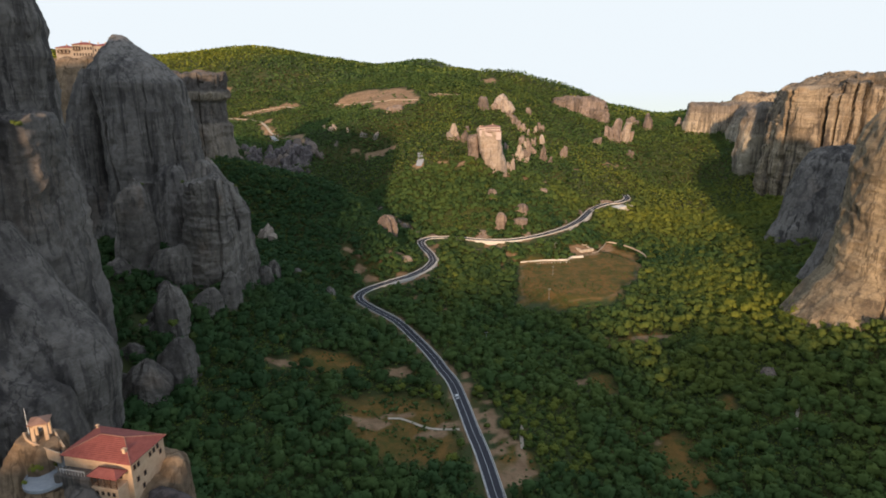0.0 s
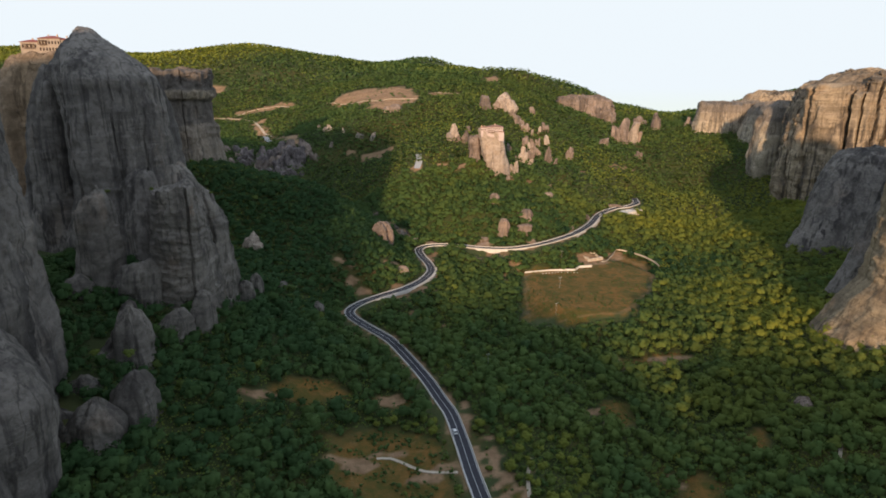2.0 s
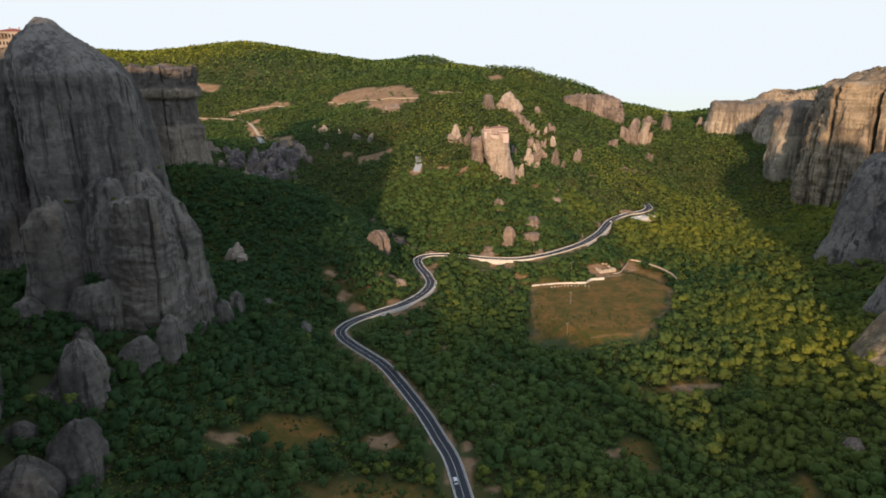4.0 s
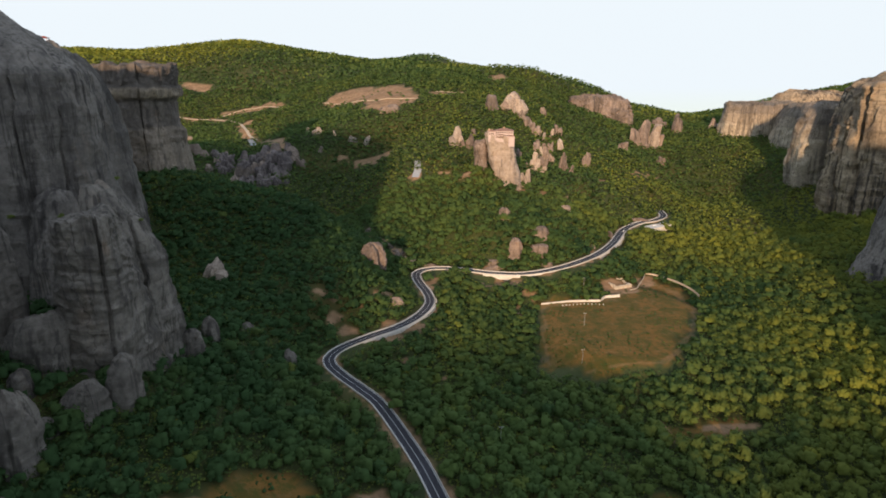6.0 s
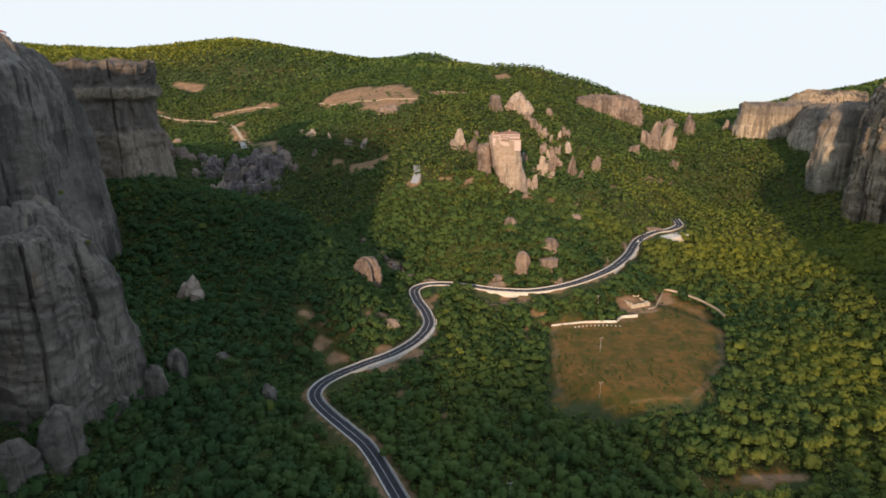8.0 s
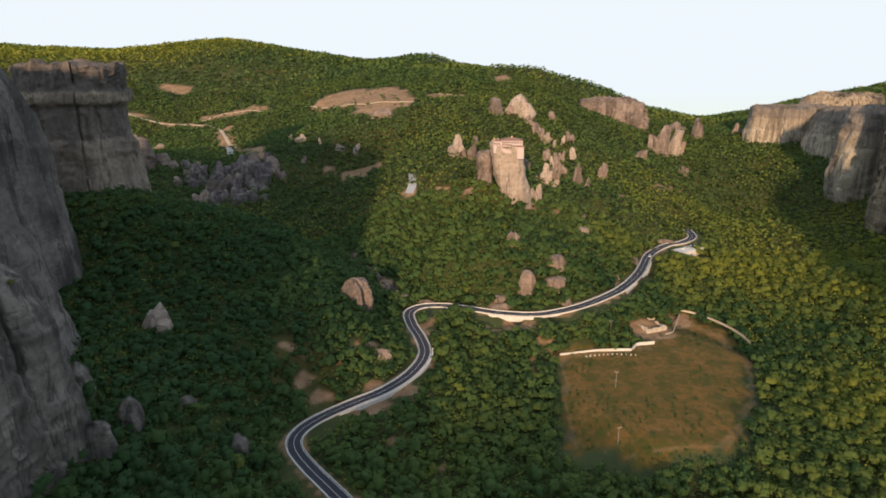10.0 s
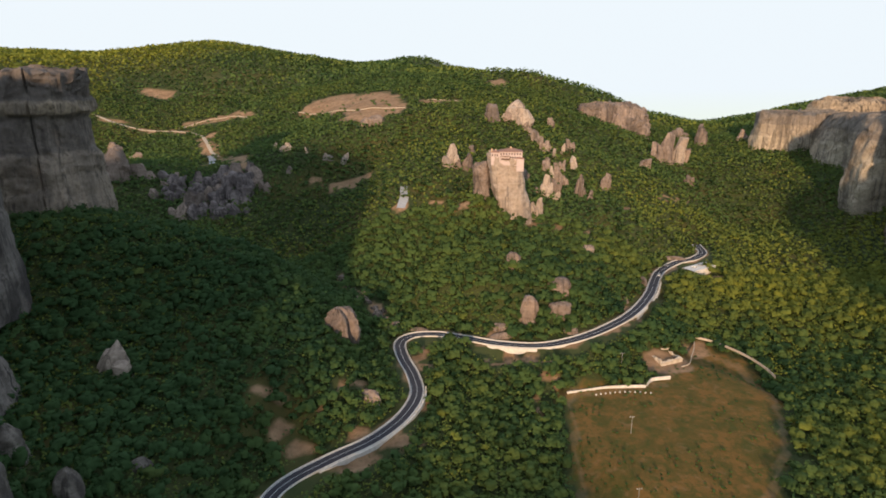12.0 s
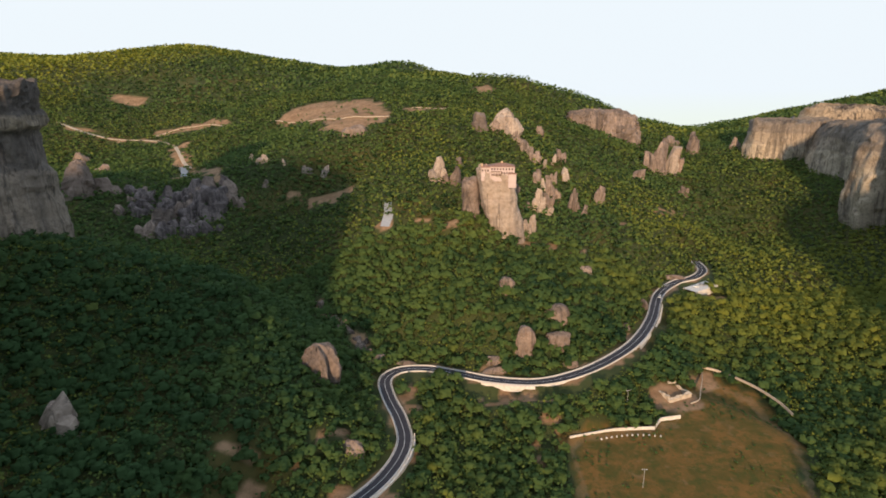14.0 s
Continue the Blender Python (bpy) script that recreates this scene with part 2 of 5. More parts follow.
SLOPE_FORMS = [(480, 720, 45, 58.8), (-227, 756, 70, -36.5), (-3, 758, 45, 19.0), (-101, 799, 45, -21.8), (88, 800, 45, -14.7),
               (-157, 822, 45, 17.2), (-330, 830, 45, 14.6), (285, 836, 110, -26.8), (285, 836, 45, -25.2), (-480, 850, 45, 15.7),
               (-93, 884, 45, 8.1), (150, 940, 45, -9.0), (-200, 950, 45, -5.0), (30, 950, 110, 14.9), (-413, 960, 170, -91.9),
               (280, 1021, 45, -16.7), (364, 1107, 45, -11.0)]
SPUR_FORMS = [(-90, 525, 38, 7.2), (-190, 560, 38, -6.9), (-160, 605, 38, -5.7), (-110, 575, 38, 4.8), (-70, 640, 38, -14.3),
              (-120, 720, 38, -32.0), (-150, 670, 38, -2.0), (-200, 730, 38, -4.8), (-225, 650, 38, -15.2), (-130, 790, 38, -9.0),
              (-16, 645, 38, -11.5), (265, 665, 38, 10.6), (290, 750, 38, 10.5), (225, 850, 38, 13.5), (150, 810, 38, 2.1),
              (105, 770, 38, 9.0), (-35, 705, 38, 7.2), (-5, 730, 38, -8.3), (240, 900, 38, -5.2), (-180, 790, 38, 2.1), (23, 692, 13, 13)]
HILL_FORMS = [(-50, 1150, 170, 25.8), (-431, 1159, 70, -15.2), (1200, 1200, 420, 198.1), (-250, 1200, 110, -15.0),
              (141, 1218, 70, 23.2), (423, 1250, 45, -16.5), (233, 1250, 45, 12.1), (45, 1380, 45, 17.0), (-63, 1450, 45, 18.0),
              (-640, 1560, 700, 260.0), (-730, 1560, 110, -50), (-430, 1560, 170, -4.8), (830, 1400, 130, 14.0),
              (-700, 1290, 110, -20), (-587, 1368, 80, -12), (-268, 1520, 80, -8), (-23, 1424, 60, 7),
              (92, 1200, 45, 11), (180, 1205, 38, 5), (250, 1228, 36, 6), (490, 1480, 90, -19), (300, 2200, 420, -37.6), (-500, 2400, 420, -50.3), (-1500, 200, 420, 41.8)]
# the road's middle line: x, y, height
ROAD = [(22, 190, -5.5), (15, 237, -5), (10, 262, -5), (6, 283, -4.5), (1, 306, -4), (-5, 322, -4), (-13, 342, -3.5), (-26, 369, -3),
        (-38, 391, -2.5), (-49, 404, -2), (-60, 416, -1.5), (-69, 428, -1), (-71, 438, -0.5), (-65, 449, 0.5), (-50, 462, 2),
        (-35, 474, 3), (-23, 491, 4), (-17, 511, 5), (-20, 531, 5.5), (-27, 552, 6), (-30, 569, 7)]
ROAD_UPPER = [(-23, 579, 7.5), (-8, 579, 8.5), (9, 570, 10), (29, 560, 11), (53, 556, 12), (78, 566, 13), (102, 585, 14),
              (120, 606, 14.5), (138, 636, 15), (158, 679, 16), (179, 703, 17), (197, 713, 17.5), (211, 730, 18), (214, 752, 19)]
FIELD = [(60, 525), (116, 538), (156, 595), (174, 567), (173, 528), (152, 474), (122, 431), (85, 429), (51, 443)]


# falls of the ground at the foot of the road's walls: x, y, radii, depth
BELOW_WALLS = [(41, 549, 20, 5, 6.5), (121, 602, 8, 8, 5), (148, 642, 7, 13, 5), (-38, 464, 14, 7, 3.5), (-11, 500, 5, 15, 3.5), (197, 690, 11, 7, 5)]


def glide(points, step):
    """Points along a Catmull-Rom line, about step metres apart."""
    p = np.array(points, float)
    p = np.vstack([2 * p[0] - p[1], p, 2 * p[-1] - p[-2]])
    out = []
    for a, b, c, d in zip(p, p[1:], p[2:], p[3:]):
        k = max(2, int(np.linalg.norm(c - b) / step))
        t = np.linspace(0, 1, k, endpoint=False)[:, None]
        out.append(0.5 * (2 * b + (c - a) * t + (2 * a - 5 * b + 4 * c - d) * t**2 + (3 * b - a - 3 * c + d) * t**3))
    return np.vstack(out + [p[-2:-1]])


ROAD_LINE = glide(ROAD + ROAD_UPPER, 2.0)


def near_line(x, y, line):
    """Distance to a line of points, and the line's height there."""
    x, y = np.asarray(x, float), np.asarray(y, float)
    best, high = np.full(x.shape, 1e9), np.zeros(x.shape)
    for q in line:
        d = (x - q[0]) ** 2 + (y - q[1]) ** 2
        m = d < best
        best = np.where(m, d, best)
        high = np.where(m, q[2], high)
    return np.sqrt(best), high


def inside(x, y, poly):
    x, y = np.asarray(x, float), np.asarray(y, float)
    odd = np.zeros(x.shape, bool)
    for (x0, y0), (x1, y1) in zip(poly, poly[1:] + poly[:1]):
        cross = ((y0 > y) != (y1 > y)) & (x < (x1 - x0) * (y - y0) / ((y1 - y0) or 1e-9) + x0)
        odd ^= cross
    return odd


def land(x, y):
    """The height of the ground."""
    x, y = np.asarray(x, float), np.asarray(y, float)
    h = np.full(x.shape, -10.0)
    for forms in (VALLEY_FORMS, MIDDLE_FORMS, SLOPE_FORMS, SPUR_FORMS, HILL_FORMS):
        for cx, cy, r, a in forms:
            h = h + a * gauss(np.hypot(x - cx, y - cy) / r)
    far = smooth(300, 900, y)
    h = h + fbm(x / 90, y / 90, 0, 3, 4) * (1.5 + 2.5 * far) - 3 * smooth(1000, 1350, y) - 520 * smooth(1750, 4400, y)
    fx = smooth(46, 62, np.hypot((x - 112) * 0.9, (y - 500) * 0.72))
    h = h * fx + (1 - fx) * (0.3 + 0.02 * (x - 110))
    d, z = near_line(x, y, ROAD_LINE)
    k = smooth(5.0, 40, d)
    h = h * k + (z - 0.25) * (1 - k)
    for cx, cy, rx, ry, deep in BELOW_WALLS:
        h = h - deep * gauss(np.hypot((x - cx) / rx, (y - cy) / ry)) * smooth(3.9, 5.6, d)
    return h


TILES = plain_material("red_roof_tiles", (0.21, 0.06, 0.052), (0.31, 0.10, 0.082), 0.8, 0.8, 0.6, 0.05)
BROWN_TILES = plain_material("brown_roof_tiles", (0.22, 0.12, 0.09), (0.34, 0.2, 0.15), 0.8, 0.85, 0.6, 0.05)
PLASTER = plain_material("ochre_plaster", (0.46, 0.31, 0.20), (0.62, 0.44, 0.30), 0.5, 0.9)
PINK_PLASTER = plain_material("pale_pink_plaster", (0.44, 0.345, 0.325), (0.56, 0.455, 0.43), 0.5, 0.9)
STONE_WALL = plain_material("grey_beige_stonework", (0.26, 0.21, 0.17), (0.40, 0.33, 0.27), 0.6, 0.9, 0.5, 0.05)
WOOD = plain_material("dark_timber", (0.09, 0.05, 0.03), (0.16, 0.09, 0.055), 3.0, 0.8)
PAVING = plain_material("grey_paving", (0.24, 0.255, 0.28), (0.36, 0.375, 0.40), 0.6, 0.85)
PANE = plain_material("dark_glass", (0.015, 0.016, 0.02), (0.03, 0.03, 0.035), 0.5, 0.15, 0.0)
METAL = plain_material("galvanised_metal", (0.3, 0.3, 0.3), (0.42, 0.42, 0.42), 1.0, 0.5)
CAR_WHITE = plain_material("white_car_paint", (0.72, 0.72, 0.72), (0.8, 0.8, 0.8), 0.5, 0.25, 0.0)
CAR_GREY = plain_material("grey_car_paint", (0.25, 0.26, 0.28), (0.32, 0.33, 0.35), 0.5, 0.25, 0.0)
RUBBER = plain_material("tyre_rubber", (0.02, 0.02, 0.02), (0.035, 0.035, 0.035), 4.0, 0.9)


# ---- making things ----
def mesh_from(name, verts, faces, material, smooth_faces=False):
    me = bpy.data.meshes.new(name)
    verts = np.asarray(verts, np.float32)
    faces = np.asarray(faces, np.int32)
    k = faces.shape[1]
    me.vertices.add(len(verts))
    me.vertices.foreach_set("co", verts.ravel())
    me.loops.add(faces.size)
    me.loops.foreach_set("vertex_index", faces.ravel())
    me.polygons.add(len(faces))
    me.polygons.foreach_set("loop_start", np.arange(0, faces.size, k, dtype=np.int32))
    me.polygons.foreach_set("loop_total", np.full(len(faces), k, np.int32))
    me.polygons.foreach_set("use_smooth", np.full(len(faces), smooth_faces))
    me.update(calc_edges=True)
    me.validate()
    me.materials.append(material)
    return me


def attribute(me, name, values):
    a = me.attributes.new(name, "FLOAT", "POINT")
    a.data.foreach_set("value", np.asarray(values, np.float32))


def grid_faces(rows, cols, wrap=False):
    r, c = np.meshgrid(np.arange(rows - 1), np.arange(cols if wrap else cols - 1), indexing="ij")
    a = r * cols + c
    b = r * cols + (c + 1) % cols
    return np.stack([a, b, b + cols, a + cols], -1).reshape(-1, 4)


def part(name, bm, material, parent, label=""):
    """Links a bmesh as one mesh object under a thing or a part."""
    me = bpy.data.meshes.new(name)
    bm.to_mesh(me)
    bm.free()
    me.materials.append(material)
    ob = new(name, me)
    ob.parent = parent
    return tagged(ob, label)


def empty(name, x, y, z, turn=0.0):
    ob = new(name)
    ob.empty_display_size = 1
    ob.matrix_world = pose(x, y, z, 0, 0, turn)
    return ob


def add_box(bm, x0, x1, y0, y1, z0, z1, bevel=0.0):
    made = bmesh.ops.create_cube(bm, size=1)["verts"]
    bmesh.ops.scale(bm, vec=(x1 - x0, y1 - y0, z1 - z0), verts=made)
    bmesh.ops.translate(bm, vec=((x0 + x1) / 2, (y0 + y1) / 2, (z0 + z1) / 2), verts=made)
    if bevel:
        es = list({e for v in made for e in v.link_edges})
        bmesh.ops.bevel(bm, geom=es, offset=bevel, segments=1, affect="EDGES")
    return bm


# ---- ground ----
def steps(fine0, fine1, size, out0, out1):
    mid = np.arange(fine0, fine1 + size, size)
    lo, hi, s = [fine0], [mid[-1]], size
    while lo[-1] > out0:
        s *= 1.25
        lo.append(lo[-1] - s)
    s = size
    while hi[-1] < out1:
        s *= 1.25
        hi.append(hi[-1] + s)
    return np.concatenate([lo[:0:-1], mid, hi[1:]])


# bare earth: x, y, half length, half width, turn in degrees
BARE_NEAR = [(-42, 266, 10, 6, 10), (-26, 271, 9, 3, 0), (-4, 262, 8, 8, 60), (-86, 292, 8, 4, 0), (-27, 320, 6, 4, 0), (33, 258, 1.2, 12, 5), (19, 262, 4, 24, 8), (9, 300, 3, 20, 14), (30, 232, 8, 10, 0),
             (78, 318, 2.5, 9, 10), (180, 281, 1.5, 10, -25), (136, 381, 12, 4, -10), (108, 381, 5, 6, 0), (100, 268, 3, 12, 5), (-88, 480, 4, 3, 0)]
BARE_SLOPE = [(124, 557, 13, 11, 0), (190, 684, 13, 11, 20), (-70, 637, 3.5, 9, 36), (-50, 609, 3.5, 10, 32), (40, 545, 20, 4, 0), (-17, 554, 4, 16, 0), (-68, 478, 9, 3, 30), (-77, 471, 8, 3.2, 35), (-41, 459, 13, 4, 38), (-22, 478, 4, 9, -20), (-52, 505, 2.5, 6, -30), (-62, 466, 8, 4, 30), (-44, 476, 10, 3, 40), (-82, 484, 3, 4, 0), (-25, 435, 4, 4, 0), (-9, 476, 3, 4, 0), (-3, 424, 5, 2, 0), (-80, 652, 3, 6, 36), (44, 513, 2, 5, 10), (51, 529, 5, 2, 0), (32, 545, 8, 3, 0), (29, 573, 8, 3, 0), (-40, 511, 5, 3, 0),
              (-37, 704, 6, 8, 0), (-98, 798, 24, 5, 0), (-128, 803, 9, 3, 0), (-12, 708, 8, 3, 0), (10, 698, 7, 4, -20), (70, 692, 14, 4, 0), (104, 690, 10, 5, 0),
              (160, 770, 10, 2.4, 30), (225, 832, 34, 2.4, 35), (36, 566, 15, 4, -28), (79, 573, 10, 6, 0), (101, 581, 8, 5, 35), (117, 608, 4, 12, -30), (40, 684, 8, 3, 0), (285, 700, 5, 4, 0), (-118, 672, 5, 5, 0), (150, 581, 8, 14, -30)]
BARE_FAR = [(-450, 1053, 24, 6, -5), (-405, 1047, 26, 6, 0), (-358, 1044, 22, 7, -30), (-152, 1012, 38, 34, -40), (-105, 972, 48, 40, -40), (-86, 925, 34, 36, -30), (-10, 967, 28, 8, 15), (-312, 1062, 62, 12, -18), (-278, 940, 40, 9, -58), (-220, 862, 46, 6, -55), (-434, 1166, 25, 14, 0), (-256, 884, 12, 20, 0), (-300, 990, 14, 10, 0),
            (62, 1120, 12, 34, -15), (140, 1222, 44, 9, -12), (-36, 1400, 16, 10, 0), (-368, 1223, 24, 7, 0)]
# open grass: the same
GLADES = [(-24, 262, 25, 33, 35), (-70, 306, 19, 9, 30), (29, 236, 9, 18, 0), (109, 252, 8, 28, -5), (89, 326, 9, 16, 0), (126, 383, 22, 7, 5), (-28, 318, 12, 5, 0), (150, 300, 6, 9, 0)]


def ovals(x, y, rows, ragged=0.0):
    s = np.zeros(np.shape(x))
    if ragged:
        x = x + ragged * fbm(x / 9, y / 9, 0, 71, 3)
        y = y + ragged * fbm(x / 9, y / 9, 4, 72, 3)
    for cx, cy, a, b, turn in rows:
        c, k = math.cos(radians(turn)), math.sin(radians(turn))
        u, v = (x - cx) * c + (y - cy) * k, (y - cy) * c - (x - cx) * k
        s = np.maximum(s, 1 - smooth(0.75, 1.2, np.hypot(u / a, v / b)))
    return s


def bare(x, y):
    return ovals(x, y, BARE_NEAR + BARE_SLOPE + BARE_FAR, 6.5)


def glade(x, y):
    return ovals(x, y, GLADES, 5.0)


gx = steps(-400, 460, 4.0, -4200, 4200)
gy = steps(200, 1120, 4.4, -3000, 4400)
GX, GY = np.meshgrid(gx, gy)
GZ = land(GX, GY)
me = mesh_from("ground", np.stack([GX, GY, GZ], -1).reshape(-1, 3), grid_faces(len(gy), len(gx)), GROUND, True)
soil = bare(GX, GY)
field_edge = inside(GX, GY, FIELD) & ~(inside(GX - 5, GY, FIELD) & inside(GX + 8, GY + 6, FIELD) & inside(GX, GY + 9, FIELD) & inside(GX + 4, GY - 4, FIELD))
soil = np.maximum(soil, 0.42 * field_edge)
road_gap, _ = near_line(GX, GY, ROAD_LINE)
soil = np.maximum(soil, 0.85 * (1 - smooth(3.6, 6.0, road_gap + 3 * fbm(GX / 14, GY / 14, 0, 5, 2))))
attribute(me, "soil", soil.ravel())
ragged_x, ragged_y = GX + 5 * fbm(GX / 11, GY / 11, 0, 91, 3), GY + 5 * fbm(GX / 11, GY / 11, 0, 92, 3)
meadow = np.maximum(inside(ragged_x, ragged_y, FIELD).astype(float), glade(GX, GY))
attribute(me, "meadow", np.maximum(meadow, 0.25 * smooth(0.1, 0.7, fbm(GX / 40, GY / 40, 0, 9, 3))).ravel())
ground_sheet = tagged(new("ground", me), "dry grass and bare soil valley floor", "ground", kind="structure")


# ---- rocks ----
ROCKS = []  # footprints: x, y, half width, half depth


def rock(name, rings, seed, label, material=None, size=1.6, crack=2.2, lump=0.10, group="", category="rock", crest=0.1, square=1.0, columns=(), clefts=(), block=1.3, strata=0.5, bulge=1.0, jagged=1.0, kind="thing"):
    """A rock grown round a stack of outlines (height, x, y, half width, half depth), all in metres.
    columns: buttresses that swell it (x, y, half width, half depth, top, foot flare).
    clefts: deep upright splits through a point of the face (x, y, bearing in degrees, depth, half width). crack, block, strata: depth of joints, broken faces and beds.
    crest: the share of its height over which the top rounds off. square: under 1 for a blocky plan."""
    r = np.array(rings, float)
    r = r[np.argsort(r[:, 0])]
    tall, wide = r[-1, 0] - r[0, 0], r[:, 3:].max()
    size = size * (1.28 if wide > 14 else 1.5)
    nu = int(np.clip(2 * math.pi * wide / size, 24, 360))
    nv = int(np.clip(tall / size * 1.15, 10, 200))
    v = np.linspace(0, 1, nv)
    z = r[0, 0] + tall * (1 - (1 - v) ** 1.3)
    cx, cy, rx, ry = (np.interp(z, r[:, 0], r[:, i]) for i in (1, 2, 3, 4))
    for _ in range(2):
        for a in (cx, cy, rx, ry):
            a[1:-1] = (a[:-2] + 2 * a[1:-1] + a[2:]) / 4
    dome = max(min(crest * tall, 0.8 * wide), 0.5)
    th = np.linspace(0, 2 * math.pi, nu, endpoint=False)
    T, Z = np.meshgrid(th, z)
    C, S = np.cos(T), np.sin(T)
    q = 2.0 / square
    D = 1 / ((np.abs(C) / rx[:, None]) ** q + (np.abs(S) / ry[:, None]) ** q) ** (1 / q)
    small = min(1.0, wide / 14)
    D = D * (1 + lump * fbm(C * 1.9, S * 1.9, Z / 70, seed, 3))
    for px, py, a, b, top, flare in columns:
        round_off = 0.14 if flare < 0.38 else 1.1
        grow = 1 + flare * np.clip((top - Z) / max(top - r[0, 0], 1), 0, 1) ** 2
        grow = grow * np.sqrt(np.clip(1 - np.clip((Z - top + round_off * a) / (round_off * a), 0, 1) ** 3, 0, 1))
        aa, bb = a * grow + 1e-6, b * grow + 1e-6
        ox, oy = (cx[:, None] - px) / aa, (cy[:, None] - py) / bb
        ux, uy = C / aa, S / bb
        k2, k1, k0 = ux * ux + uy * uy, ox * ux + oy * uy, ox * ox + oy * oy - 1
        disc = k1 * k1 - k2 * k0
        far = np.where(disc > 0, (-k1 + np.sqrt(np.maximum(disc, 0))) / k2, 0)
        D = np.maximum(D, np.where((grow > 0.05), far, 0))
    X, Y = cx[:, None] + D * C, cy[:, None] + D * S
    warp = 6 * small * fbm(X / 30, Y / 30, Z / 30, seed + 5, 3)
    # broad bulges and hollows, then a few upright joints
    push = 3.2 * bulge * small * fbm(X / (36 * small), Y / (36 * small), Z / (58 * small), seed + 71, 2)
    f = 52 * max(small, 0.3)
    joint = np.abs(vnoise((X + warp) / f, (Y - warp) / f, Z / 300, seed + 9))
    joint2 = np.abs(vnoise((X + warp) / (f * 0.3), (Y - warp) / (f * 0.3), Z / 160, seed + 19))
    where = smooth(0.0, 0.5, fbm(X / 34, Y / 34, Z / 45, seed + 23, 2))
    push = push - crack * small * ((1 - smooth(0.0, 0.03, joint)) * (0.3 + 0.7 * where) + 0.28 * where * (1 - smooth(0.0, 0.1, joint2)))
    for px, py, bearing, deep, half in clefts:
        kc, ks = math.cos(radians(bearing)), math.sin(radians(bearing))
        off = (Y - py) * kc - (X - px) * ks + 0.35 * warp
        ahead = (X - px) * kc + (Y - py) * ks
        push = push - deep * (1 - smooth(0.15, 1.0, np.abs(off) / half)) * smooth(-14, -4, ahead)
    # broken faces: plates that stand proud by whole steps, drawn out upright
    plate = 1.5 * fbm((X + warp) / (24 * small), (Y - warp) / (24 * small), Z / (36 * small), seed + 37, 3)
    frac = plate - np.floor(plate)
    push = push + 0.75 * block * small * (np.floor(plate) + smooth(0.8, 1.0, frac) - 0.3)
    # beds: soft ledges that run round the rock
    bed = Z / (13 * max(small, 0.4)) + 0.16 * warp + 0.45 * fbm(X / 40, Y / 40, 0, seed + 3, 2)
    saw = bed - np.floor(bed)
    hard = 0.2 + 0.8 * lattice(np.floor(bed).astype(np.int64), 3, 5, seed)
    push = push + strata * small * hard * (saw ** 1.5 - 0.5) * (1 - smooth(0.9, 1, saw))
    ledge = Z / (4.3 * max(small, 0.4)) + 0.2 * warp + 0.8 * fbm(X / 22, Y / 22, 0, seed + 6, 2)
    push = push + 0.35 * strata * small * (smooth(0.5, 0.95, ledge - np.floor(ledge)) - 0.5) * smooth(-0.2, 0.4, fbm(X / 25, Y / 25, Z / 16, seed + 8, 2))
    push = push + 0.95 * small * fbm(X / (6 * small), Y / (6 * small), Z / (6 * small), seed + 41, 4, 0.5)
    rugged = 0.4 * jagged * dome * fbm(X / (9 * small), Y / (9 * small), 0, seed + 51, 3)
    cap = np.sqrt(np.clip(1 - np.clip((Z + rugged * smooth(0, 0.25, cap_gap(Z, r[-1, 0], dome)) - (r[-1, 0] - dome)) / dome, 0, 1) ** 2.4, 0, 1))
    cap[-1] = 0
    D = np.maximum(D + push, 0.72 * D) * cap
    X, Y = cx[:, None] + D * C, cy[:, None] + D * S
    Zz = Z + fbm(X / 7, Y / 7, 0, seed + 52, 4) * jagged * min(3.2, tall * 0.06) * smooth(0.55, 1, (Z - r[0, 0]) / tall)
    verts = np.stack([X, Y, Zz], -1).reshape(-1, 3)
    base = np.array([r[:, 1].mean(), r[:, 2].mean(), r[0, 0]])
    me = mesh_from(name, verts - base, grid_faces(nv, nu, True), material or ROCK_GREY, True)
    me.set_sharp_from_angle(angle=radians(48))
    ob = new(name, me)
    ob.location = base
    for k in range(0, len(r)):
        ROCKS.append((r[k, 1], r[k, 2], r[k, 3], r[k, 4]))
    for px, py, a, b, top, flare in columns:
        ROCKS.append((px, py, a, b))
    return tagged(ob, label, category, group)


def cap_gap(z, top, dome):
    """How far below the top, as a share of the rounding."""
    return np.clip((top - z) / dome, 0, 1)


